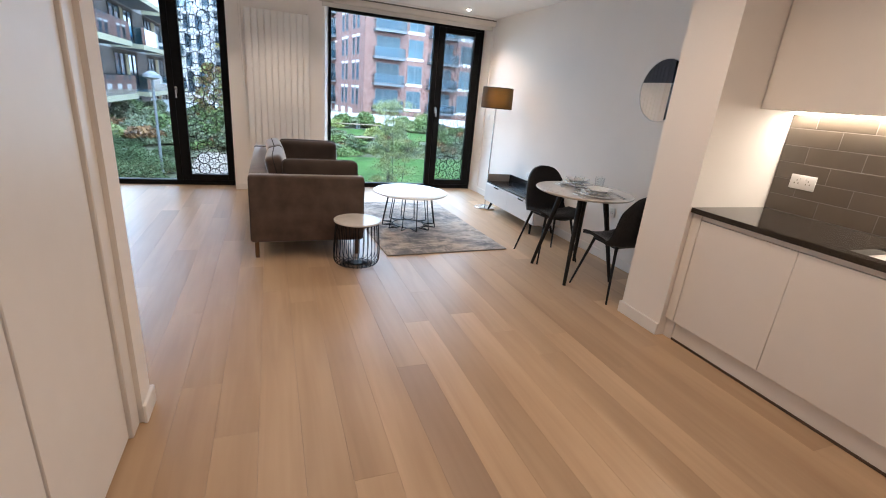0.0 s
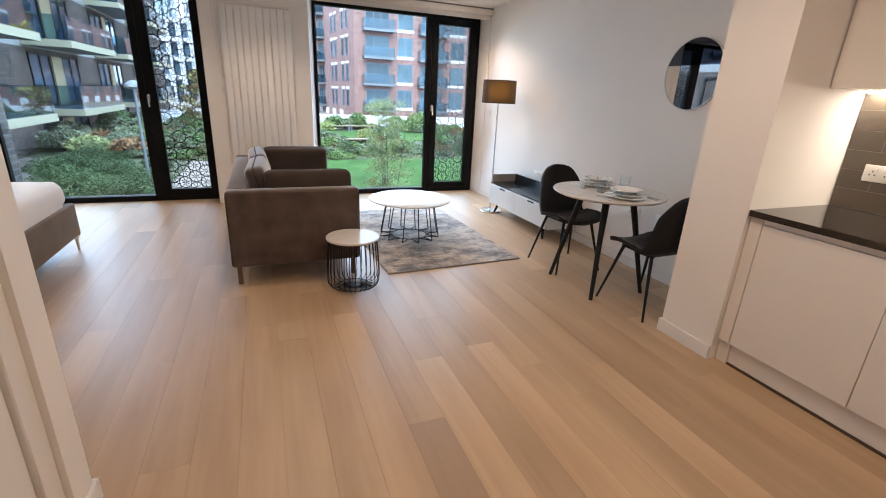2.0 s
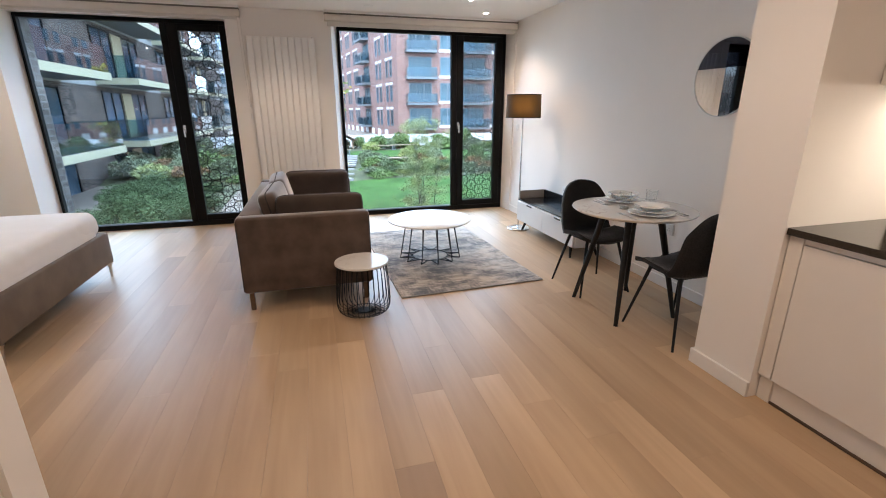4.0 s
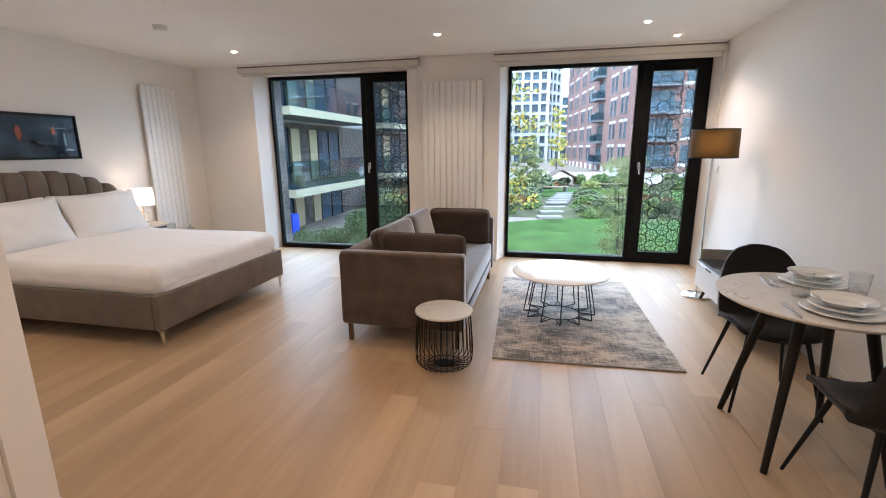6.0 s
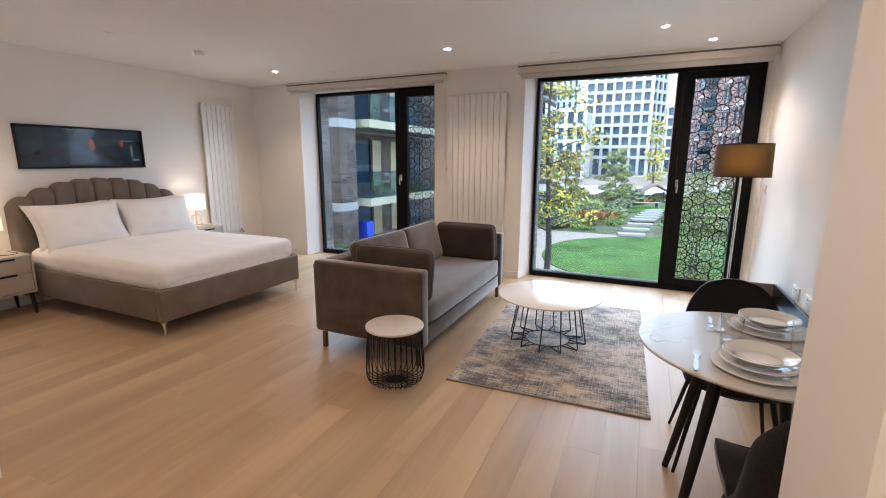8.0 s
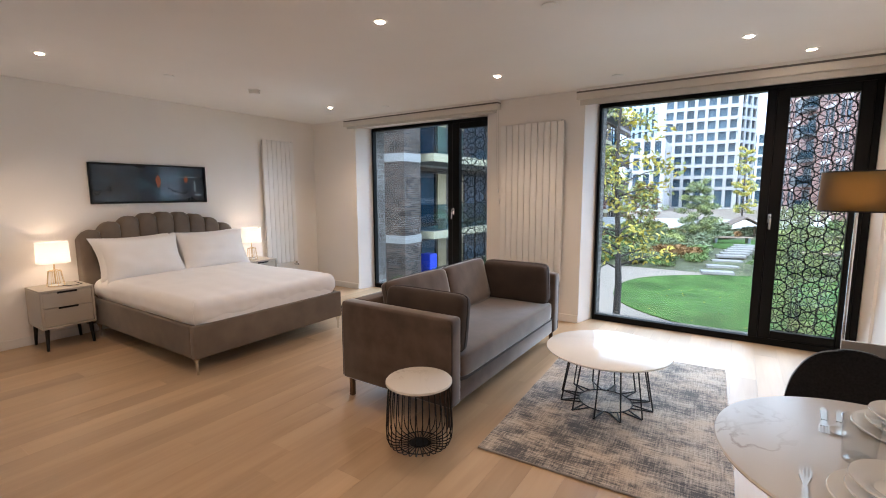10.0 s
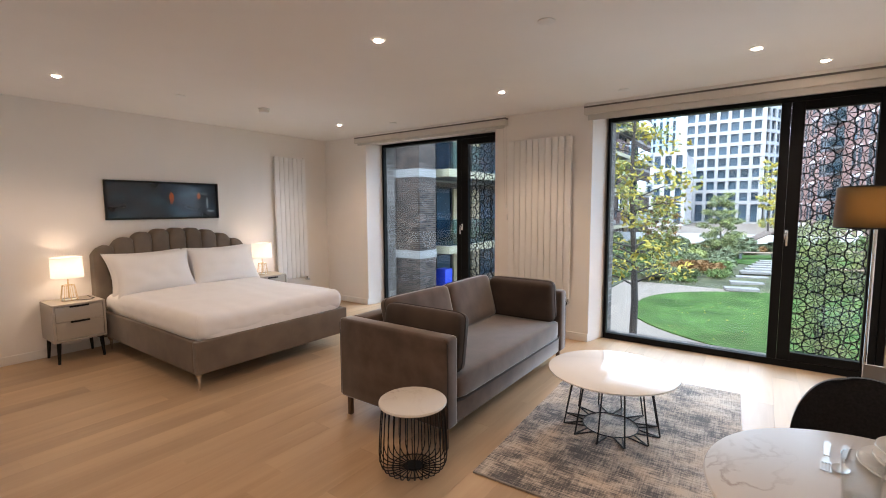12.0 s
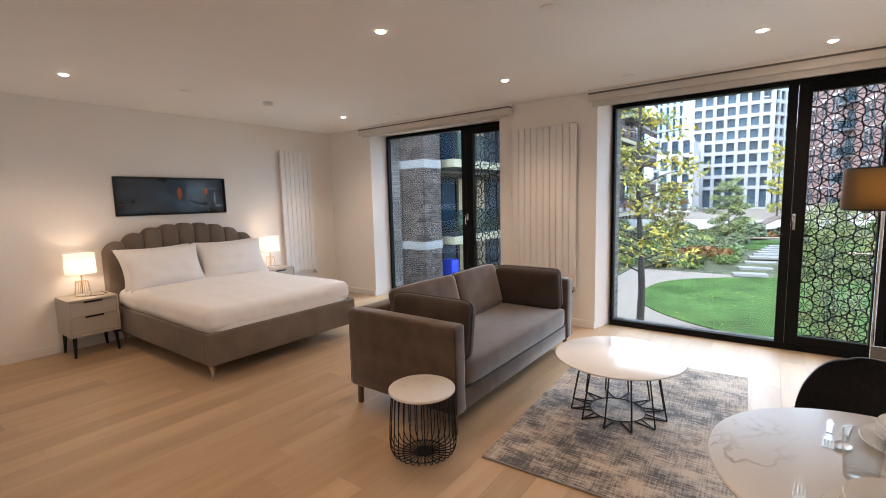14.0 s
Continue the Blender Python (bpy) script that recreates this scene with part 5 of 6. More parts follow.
for y0, y1 in ((1.297, KY1 - 0.002), (0.697, 1.297), (0.097, 0.697), (-0.503, 0.097)):
    make_wall_unit(y0, y1)

strip = mesh_object("led_strip", box(B(), 3.035, 3.055, -0.48, KY1 - 0.02, 1.483, 1.494, 0.002), M_STRIP)
tagged(strip, "warm white light strip under the wall cabinets", "light strip")
la = bpy.data.lights.new("strip_light", 'AREA')
la.shape, la.size, la.size_y, la.energy, la.color = 'RECTANGLE', 0.03, 2.3, STRIP_LIGHT, (1.0, 0.84, 0.62)
new("strip_light", la).matrix_world = Matrix.Translation((3.03, 0.74, 1.478))

make_plate("wall_socket", pose(XR - 0.022, 1.748, 1.09, 0, 0, -90), 0.146, 0.086, "white double socket on the kitchen tiles", "socket", 2)

# splashback tiles, one by one in running bond
splash = thing("trim_splashback", "taupe glazed tiles in running bond behind the worktop", "splashback", pose(0, 0, 0), kind="structure")
part("grout", box(B(), XR - 0.0192, XR - 0.002, -0.5, KY1 - 0.002, 0.889, 1.494), M_GROUT, splash, smooth=0)
TW, TH = 0.30, 0.10
tile_mesh = None
for r in range(6):
    z0 = 0.892 + r * (TH + 0.002)
    z1 = min(z0 + TH, 1.493)
    y = KY1 - 0.004 - (TW / 2 if r % 2 else TW)
    first = True
    while y > -0.5:
        ya, yb = y, (KY1 - 0.004 if first else y + TW)
        part("tile", box(B(), XR - 0.020, XR - 0.0115, ya + 0.001, yb - 0.001, z0, z1, 0.0015), M_TILE, splash, smooth=30)
        first = False
        y -= TW


# ---- outside ----
G = -2.0
M_PATH = mat("pale_resin_path", (0.205, 0.165, 0.132), 0.9, var=0.08, scale=6, bump=0.2, bump_scale=120)
M_LAWN = mat("lawn_turf", (0.049, 0.104, 0.025), 0.9, var=0.30, scale=0.9, bump=0.8, bump_scale=60, spec=0.1)
nt, bs = nodes_of(M_LAWN)
blades = nt.nodes.new("ShaderNodeTexNoise")
blades.inputs["Scale"].default_value, blades.inputs["Detail"].default_value, blades.inputs["Roughness"].default_value = 9.0, 8, 0.75
nt.links.new(nt.nodes["Texture Coordinate"].outputs["Object"], blades.inputs["Vector"])
tuft = nt.nodes.new("ShaderNodeValToRGB")
tuft.color_ramp.elements[0].position, tuft.color_ramp.elements[0].color = 0.36, (0.45, 0.50, 0.40, 1)
tuft.color_ramp.elements[1].position, tuft.color_ramp.elements[1].color = 0.62, (1.35, 1.25, 1.3, 1)
nt.links.new(blades.outputs["Fac"], tuft.inputs[0])
turf = nt.nodes.new("ShaderNodeMixRGB")
turf.blend_type = 'MULTIPLY'
turf.inputs[0].default_value = 1.0
nt.links.new(bs.inputs["Base Color"].links[0].from_socket, turf.inputs[1])
nt.links.new(tuft.outputs[0], turf.inputs[2])
nt.links.new(turf.outputs[0], bs.inputs["Base Color"])
M_GRASS = mat("grass_blades", (0.09, 0.22, 0.025), 0.8, var=0.3, scale=3, spec=0.1)
M_LEAF_G = mat("green_leaves", (0.11, 0.165, 0.055), 0.7, var=0.35, scale=3, spec=0.2)
M_LEAF_D = mat("grey_green_leaves", (0.15, 0.18, 0.105), 0.7, var=0.35, scale=3, spec=0.2)
M_LEAF_B = mat("dark_fine_leaves", (0.055, 0.085, 0.035), 0.7, var=0.4, scale=3, spec=0.2)
M_LEAF_Y = mat("yellow_leaves", (0.58, 0.46, 0.09), 0.7, var=0.35, scale=4, spec=0.2)
M_LEAF_L = mat("lime_leaves", (0.25, 0.28, 0.10), 0.7, var=0.3, scale=4, spec=0.2)
M_LEAF_P = mat("pale_green_leaves", (0.30, 0.33, 0.15), 0.7, var=0.3, scale=4, spec=0.2)
M_LEAF_R = mat("russet_leaves", (0.19, 0.10, 0.04), 0.7, var=0.35, scale=4, spec=0.2)
M_BARK = mat("grey_bark", (0.075, 0.062, 0.055), 0.9, var=0.3, scale=20, bump=0.4, bump_scale=60)
M_STONE = mat("pale_stone", (0.21, 0.20, 0.19), 0.8, var=0.08, scale=6)
M_TIMBER = mat("weathered_timber", (0.23, 0.16, 0.11), 0.8, var=0.2, scale=10)
M_REDBRICK = brick("red_brick", (0.24, 0.105, 0.085), (0.32, 0.155, 0.125), (0.36, 0.29, 0.26))
M_WINGBRICK = brick("brown_grey_brick", (0.012, 0.009, 0.008), (0.14, 0.092, 0.07), (0.15, 0.13, 0.115))
M_CONC = mat("white_concrete", (0.62, 0.62, 0.62), 0.8, var=0.04, scale=1)
M_TOWER = mat("white_cladding", (0.37, 0.375, 0.38), 0.8, var=0.05, scale=0.6)
M_BAND = mat("grey_white_band", (0.28, 0.27, 0.255), 0.8, var=0.08, scale=1)
M_FASCIA = mat("pale_cream_fascia", (0.36, 0.33, 0.22), 0.6, var=0.04, scale=1)
M_TAN = mat("tan_panel", (0.36, 0.28, 0.16), 0.6, var=0.06, scale=2)
M_PANE = mat("far_window_glass", (0.038, 0.066, 0.092), 0.06, var=0.4, scale=0.35, rand=0.5, spec=0.22)
M_PANE_B = mat("bluish_far_glass", (0.048, 0.090, 0.112), 0.08, var=0.3, scale=0.5, rand=0.4, spec=0.35)
M_RAIL = clear_glass("balustrade_glass", (0.50, 0.68, 0.75), 1.8)
M_GREYMETAL = mat("grey_metal", (0.14, 0.155, 0.17), 0.5, 0.4)
M_BLUE = mat("blue_plastic", (0.02, 0.06, 0.55), 0.5)
M_ROOF = mat("brown_shingle", (0.14, 0.10, 0.08), 0.9, var=0.2, scale=6)
M_CLAY = mat("terracotta", (0.55, 0.28, 0.16), 0.8)

structure("ground", box(B(), -400, 400, WY + 0.27, 900, G - 0.3, G), M_PATH, "pale paved ground of the courtyard garden", "ground")

# lawn with a rounded edge, cut by a planting bed
bm = B()
pts = []
for i in range(72):
    a = 2 * math.pi * i / 72
    pts.append((9.2 + 10.6 * math.copysign(abs(math.cos(a)) ** 0.85, math.cos(a)), 18.6 + 5.6 * math.copysign(abs(math.sin(a)) ** 0.8, math.sin(a))))
prism(bm, pts, G, G + 0.035)
tagged(mesh_object("lawn", bm, M_LAWN, 0), "smooth bright green mown lawn with a curved edge", "lawn", kind="structure")
bm = B()
pts = [(6.5 + 7.5 * math.cos(2 * math.pi * i / 48), 33.5 + 3.6 * math.sin(2 * math.pi * i / 48)) for i in range(48)]
prism(bm, pts, G + 0.30, G + 0.34)
tagged(mesh_object("lawn", bm, M_LAWN, 0), "small green lawn behind the planting bed", "lawn", kind="structure")
bm = B()
pts = [(3.5 + 19 * math.copysign(abs(math.cos(2 * math.pi * i / 60)) ** 0.8, math.cos(2 * math.pi * i / 60)), 33.2 + 9.7 * math.copysign(abs(math.sin(2 * math.pi * i / 60)) ** 0.8, math.sin(2 * math.pi * i / 60))) for i in range(60)]
M_SOIL = mat("planting_soil", (0.06, 0.065, 0.03), 0.95, var=0.4, scale=2, bump=0.6, bump_scale=12)
lo = [bm.verts.new((x, y, G)) for x, y in pts]
hi = [bm.verts.new((3.5 + (x - 3.5) * 0.94, 33.2 + (y - 33.2) * 0.86, G + 0.30)) for x, y in pts]
for i in range(60):
    bm.faces.new((lo[i], lo[(i + 1) % 60], hi[(i + 1) % 60], hi[i]))
bm.faces.new(hi)
tagged(mesh_object("planting_bed", bm, M_SOIL, 0), "raised bed of dark soil under the shrubs", "planting bed", kind="structure")
bm = B()
pts = [(-6.9, 12.0), (-4.2, 13.5), (-3.0, 17.5), (-3.0, 24.0), (-4.0, 34.0), (-6.9, 40.0)]
prism(bm, pts, G, G + 0.05)
tagged(mesh_object("planting_bed", bm, M_SOIL, 0), "bed of dark soil before the balcony wing", "planting bed", kind="structure")


def leaves(bm, centre, spread, count, size, rng, droop=0.3):
    cx, cy, cz = centre
    for _ in range(count):
        while True:
            p = Vector((rng.uniform(-1, 1), rng.uniform(-1, 1), rng.uniform(-1, 1)))
            if p.length < 1:
                break
        c = Vector((cx + p.x * spread[0], cy + p.y * spread[1], cz + p.z * spread[2]))
        a = Vector((rng.uniform(-1, 1), rng.uniform(-1, 1), rng.uniform(-0.8, 0.5) - droop)).normalized()
        b = a.cross(Vector((rng.uniform(-1, 1), rng.uniform(-1, 1), rng.uniform(-1, 1)))).normalized()
        s = size * rng.uniform(0.6, 1.3)
        v = [bm.verts.new(c + a * s), bm.verts.new(c + b * s * 0.42 + a * s * 0.1), bm.verts.new(c - a * s * 0.8), bm.verts.new(c - b * s * 0.42 + a * s * 0.1)]
        bm.faces.new(v)


def make_tree(x, y, z, h, crown_r, leaf_mats, name, label, seed, leaf=0.075, per=70, low=0.28, lean=0.0, limbs=22, stems=1):
    rng = random.Random(seed)
    t = thing(name, label, "tree" if name != "shrub" else "shrub", pose(x, y, z))
    tips = []
    wood = B()
    for s in range(stems):
        ox, oy = (rng.uniform(-0.12, 0.12), rng.uniform(-0.12, 0.12)) if stems > 1 else (0, 0)
        r0 = 0.014 * h ** 1.0 if stems == 1 else 0.018
        line = [Vector((ox + lean * k * k * h + 0.02 * h * noise.noise(Vector((seed, k * 2.2, s))) + (ox * 2.5 * k), oy * (1 + 2.5 * k) + 0.02 * h * noise.noise(Vector((k * 2.2, seed, s))), k * h)) for k in [i / 8 for i in range(9)]]
        for i in range(8):
            rod(wood, line[i], line[i + 1], r0 * (1 - i / 9), r0 * (1 - (i + 1) / 9), 8, False)
        for b in range(limbs // stems):
            k = min(0.98, max(low, low + (0.97 - low) * b / max(1, limbs // stems - 1) + rng.uniform(-0.06, 0.06)))
            i = min(7, int(k * 8))
            p = line[i].lerp(line[i + 1], k * 8 - i)
            a = b * 2.4 + rng.uniform(-0.4, 0.4)
            reach = crown_r * (1.05 - 0.75 * abs(k - (low + 0.25)) / (1 - low)) * rng.uniform(0.7, 1.1)
            q = p + Vector((math.cos(a) * reach, math.sin(a) * reach, rng.uniform(0.05, 0.35) * reach))
            mid = p.lerp(q, 0.5) + Vector((0, 0, 0.06 * reach))
            rod(wood, p, mid, r0 * 0.35 * (1.1 - k), r0 * 0.22 * (1.1 - k), 5, False)
            rod(wood, mid, q, r0 * 0.22 * (1.1 - k), r0 * 0.06, 5, False)
            tips += [mid, mid.lerp(q, 0.55), q]
    part("trunk", wood, M_BARK, t)
    for n, lm in enumerate(leaf_mats):
        bm = B()
        for i, p in enumerate(tips):
            if (i + n) % len(leaf_mats) == 0 or rng.random() < 0.25:
                leaves(bm, p, (0.24 * crown_r, 0.24 * crown_r, 0.17 * crown_r), int(per * rng.uniform(0.4, 1.2)), leaf, rng)
        part("crown", bm, lm, t, smooth=0)
    return t


make_tree(0.10, 11.0, G, 6.2, 1.05, [M_LEAF_Y, M_LEAF_L], "tree", "slender tree with thin yellow autumn leaves", 5, 0.062, 22, 0.30, limbs=44)
make_tree(3.24, 12.3, G, 3.15, 0.58, [M_LEAF_L, M_LEAF_P], "shrub", "multi-stemmed feathery yellow-green shrub near the window", 8, 0.026, 30, 0.18, limbs=120, stems=6)
make_tree(2.5, 52.0, G, 7.4, 1.15, [M_LEAF_L, M_LEAF_Y], "tree", "upright yellow-green tree beyond the garden wall", 12, 0.12, 26, 0.2, limbs=34)
make_tree(0.1, 33.0, G + 0.3, 3.7, 1.15, [M_LEAF_D, M_LEAF_L], "tree", "small feathery grey-green tree in the bed", 15, 0.075, 60, 0.06, limbs=40)
make_tree(-3.6, 36.0, G + 0.3, 3.8, 1.3, [M_LEAF_L, M_LEAF_R], "tree", "small russet-tinted tree in the bed", 16, 0.11, 40, 0.2, limbs=24)


def shrub_mesh(name, material, seed, r, h, count, leaf):
    rng = random.Random(seed)
    bm = B()
    for i in range(8):
        a = rng.uniform(0, 6.28)
        d = r * 0.6 * rng.random() ** 0.5
        hh = h * rng.uniform(0.45, 1.0)
        rod(bm, (0, 0, 0), (math.cos(a) * d, math.sin(a) * d, hh * 0.9), 0.012, 0.004, 4, False)
        leaves(bm, (math.cos(a) * d, math.sin(a) * d, hh * 0.6), (r * 0.5, r * 0.5, hh * 0.45), count // 8, leaf, rng, -0.2)
    me = bpy.data.meshes.new(name)
    bm.to_mesh(me)
    bm.free()
    me.materials.append(material)
    return me


SHRUBS = [shrub_mesh("shrub", m, 30 + i, 0.8, h, 1500, 0.13) for i, (m, h) in enumerate(((M_LEAF_G, 0.8), (M_LEAF_D, 0.6), (M_LEAF_L, 0.7), (M_LEAF_R, 0.55), (M_LEAF_D, 1.1), (M_LEAF_G, 1.3)))]
rng = random.Random(21)


def put_shrub(x, y, z, k, s):
    o = new("shrub", SHRUBS[k])
    o.matrix_basis = pose(x, y, z, 0, 0, rng.uniform(0, 360)) @ Matrix.Diagonal((s, s, s * rng.uniform(0.8, 1.15), 1))
    tagged(o, ("loose mound of green leaves in the garden bed", "low grey-green shrub in the garden bed", "lime green shrub in the garden bed", "russet autumn shrub in the garden bed", "tall grey-green shrub in the garden bed", "tall dark green shrub in the garden bed", "low fine-leaved dark green shrub", "fine-leaved dark green shrub below the balconies", "low grey-green ground cover at the lawn's edge", "low green ground cover at the lawn's edge")[k], "shrub", "garden shrubs")


for i in range(190):
    x, y = rng.uniform(-9, 16), 24.4 + 18 * rng.random() ** 1.3
    if ((x - 6.5) / 7.9) ** 2 + ((y - 33.5) / 3.9) ** 2 < 1 or (0.6 < x < 3.4 and y < 34):
        continue
    if x > 3 and y < 29:
        s = rng.uniform(0.55, 0.8)
        k = rng.choice((1, 1, 0, 3))
    else:
        s = rng.uniform(0.7, 1.3)
        k = rng.randrange(6)
    put_shrub(x, y, G + 0.28, k, s)
for i in range(70):
    x, y = rng.uniform(-7, 8), rng.uniform(25.2, 30)
    if not 0.6 < x < 3.4:
        put_shrub(x, y, G + 0.26, rng.choice((1, 1, 4, 0)), rng.uniform(0.55, 0.95))
SHRUBS += [shrub_mesh("shrub", m, 50 + i, 0.9, h, 3600, 0.05) for i, (m, h) in enumerate(((M_LEAF_B, 0.75), (M_LEAF_B, 1.1)))]
for i in range(64):
    put_shrub(rng.uniform(-7.6, -3.3), 13.5 + 23 * rng.random() ** 1.2, G + 0.04, rng.choice((6, 7)), rng.uniform(0.5, 0.9))
for i in (0, 1, 4, 5, 6, 7, 8, 9, 10, 11, 12, 13, 14, 15):
    put_shrub(-1.8 + i * 1.25 + rng.uniform(-0.3, 0.3), 24.3 + rng.uniform(-0.2, 0.5), G + 0.25, rng.choice((6, 6, 1)), rng.uniform(0.6, 0.9))

SHRUBS += [shrub_mesh("shrub", m, 60 + i, 0.75, h, 800, 0.075) for i, (m, h) in enumerate(((M_LEAF_D, 0.36), (M_LEAF_G, 0.42)))]
for i in range(70):
    lx = rng.uniform(-6.5, 13.5)
    if 0.8 < lx < 2.6:
        continue
    ly = 24.0 + rng.uniform(-0.15, 1.5) + 0.0035 * (lx - 3.5) ** 2
    put_shrub(lx, ly, G + 0.02 + 0.2 * min(1.0, max(0.0, ly - 24.0)), rng.choice((8, 8, 9)), rng.uniform(0.6, 1.0))

# fallen leaves on the lawn
bm = B()
for i in range(120):
    lx, ly = rng.uniform(0, 9), rng.uniform(13.6, 20)
    leaves(bm, (lx, ly, G + 0.045), (0.02, 0.02, 0.002), 1, 0.036, rng, 0)
tagged(mesh_object("fallen_leaves", bm, M_LEAF_Y, 0), "scattered yellow fallen leaves on the lawn", "leaves", kind="stuff")

# stepping slabs through the bed
for i in range(9):
    k = i / 8
    s = mesh_object("stepping_slab", box(B(), -0.6, 0.6, -0.24, 0.24, 0, 0.12, 0.01), M_STONE)
    s.matrix_basis = pose(1.55 + 1.1 * k, 23.4 + 8.5 * k, G + 0.02 + 0.34 * min(1.0, 2.6 * k), 0, 0, 12)
    tagged(s, "pale stone stepping slab through the planting", "stepping stone", "garden steps")

# garden benches
for bx, by, rz in ((4.9, 27.3, 6), (5.6, 37.3, 4), (1.9, 34.0, 20), (7.6, 37.6, 2)):
    b = thing("garden_bench", "low slatted timber bench in the garden", "bench", pose(bx, by, G + 0.28, 0, 0, rz), "garden benches")
    for j in range(4):
        part("slat", box(B(), -1.1, 1.1, -0.25 + j * 0.13, -0.14 + j * 0.13, 0.40, 0.44, 0.005), M_TIMBER, b)
    for sx in (-0.9, 0.9):
        part("support", box(B(), sx - 0.06, sx + 0.06, -0.24, 0.24, 0, 0.40, 0.005), M_GREYMETAL, b)

# small open hut
hut = thing("garden_hut", "small open timber hut with a pitched shingle roof", "garden hut", pose(2.5, 40.0, G + 0.28, 0, 0, 12))
for sx in (-0.9, 0.9):
    for sy in (-0.7, 0.7):
        part("post", box(B(), sx - 0.06, sx + 0.06, sy - 0.06, sy + 0.06, 0, 0.75), M_TIMBER, hut)
bm = B()
for s in (-1, 1):
    v = [bm.verts.new(p) for p in ((0, -1.0, 1.35), (0, 1.0, 1.35), (s * 1.3, 1.0, 0.65), (s * 1.3, -1.0, 0.65), (0, -1.0, 1.43), (0, 1.0, 1.43), (s * 1.3, 1.0, 0.73), (s * 1.3, -1.0, 0.73))]
    for f in ((0, 1, 2, 3), (4, 5, 6, 7), (0, 3, 7, 4), (1, 2, 6, 5), (2, 3, 7, 6)):
        bm.faces.new([v[i] for i in f])
part("roof", bm, M_ROOF, hut)

tagged(mesh_object("garden_wall", box(B(), -12, 70, 47.0, 47.4, G, -0.95, 0.02), M_CONC), "long low white rendered garden wall", "garden wall", kind="structure")

lp = thing("street_lamp", "grey garden lamp post with a domed head", "lamp post", pose(-3.46, 17.4, G))
part("post", rod(B(), (0, 0, 0), (0, 0, 3.15), 0.05, 0.04, 12), M_GREYMETAL, lp)
part("head", lathe(B(), [(0, 3.12), (0.10, 3.12), (0.26, 3.18), (0.24, 3.26), (0.10, 3.36), (0, 3.38)], 24), M_GREYMETAL, lp, "domed lamp head")
part("base", rod(B(), (0, 0, 0), (0, 0, 0.06), 0.12, 0.10, 16), M_STONE, lp)


# ---- buildings ----
def window_mesh(name, w, h, frame_w, mat_frame, mat_glass, bars=1):
    """A window in the plane y = 0, its middle at the origin, seen from -y."""
    bm = B()
    box(bm, -w / 2, w / 2, 0.02, 0.04, -h / 2, h / 2)
    gl = len(bm.faces)
    box(bm, -w / 2, w / 2, -0.03, 0.02, h / 2 - frame_w, h / 2)
    box(bm, -w / 2, w / 2, -0.03, 0.02, -h / 2, -h / 2 + frame_w)
    for i in range(bars + 2):
        x = -w / 2 + frame_w / 2 + i * (w - frame_w) / (bars + 1)
        box(bm, x - frame_w / 2, x + frame_w / 2, -0.03, 0.02, -h / 2 + frame_w, h / 2 - frame_w)
    me = bpy.data.meshes.new(name)
    bm.to_mesh(me)
    bm.free()
    me.materials.append(mat_frame)
    me.materials.append(mat_glass)
    for i, p in enumerate(me.polygons):
        p.material_index = 1 if i < gl else 0
    return me


def make_tower(name, label, x, y, rz, w, h, cols, rows, pier, band, frame_mat, glass_mat, depth=12.0, side=True, base=4.2, bars=1):
    """A block with a grid of piers and bands proud of its windows; its front lies at y = 0 and spans x = 0..w."""
    t = thing(name, label, "building", pose(x, y, G, 0, 0, rz))
    part("core", box(B(), 0.05, w - 0.05, 0.45, depth, 0, h - 0.1), M_CONC, t, smooth=0)
    pitch, storey = w / cols, (h - base) / rows
    g = B()
    for i in range(cols + 1):
        box(g, i * pitch - pier / 2, i * pitch + pier / 2, 0, 0.45, 0, h)
    for j in range(rows + 1):
        z = base + j * storey
        box(g, 0, w, 0.03, 0.45, z - band / 2, z + band / 2)
    part("facade_grid", g, frame_mat, t, smooth=0)
    wm = window_mesh("window", pitch - pier, storey - band, 0.07, M_GREYMETAL, glass_mat, bars)
    ground_window = window_mesh("window", pitch - pier, base - band, 0.07, M_GREYMETAL, glass_mat, 0)
    for i in range(cols):
        shared("window", ground_window, t, pose((i + 0.5) * pitch, 0.38, base / 2))
        for j in range(rows):
            shared("window", wm, t, pose((i + 0.5) * pitch, 0.38, base + (j + 0.5) * storey))
    return t


make_tower("white_tower", "tall white gridded apartment tower with dark windows", -12.2, 110, 0, 13.6, 44, 7, 17, 0.56, 0.66, M_TOWER, M_PANE, bars=0)
make_tower("white_tower", "narrow turned face of a white gridded tower", 1.4, 110.3, 62, 6.0, 44, 3, 17, 0.56, 0.66, M_TOWER, M_PANE, 4.0, bars=0)
make_tower("glass_tower", "tall pale blue-grey tower with narrow windows", -24.0, 128, 0, 7.5, 46, 5, 14, 0.85, 0.5, mat("pale_blue_cladding", (0.42, 0.52, 0.58), 0.4, var=0.05, scale=0.5), M_PANE_B, bars=0)
make_tower("white_block", "lower white apartment block with square windows", -24.0, 92, 0, 14.2, 13.0, 8, 3, 0.7, 0.7, M_TOWER, M_PANE, bars=0)
make_tower("beige_block", "tall beige gridded apartment block", -42.0, 100, 0, 20.0, 40, 9, 12, 0.6, 0.7, mat("beige_cladding", (0.48, 0.43, 0.38), 0.8, var=0.05), M_PANE)
make_tower("far_block", "distant pale block with bluish windows", 3.2, 150, 0, 9.0, 19, 4, 5, 0.5, 0.7, M_CONC, M_PANE_B)


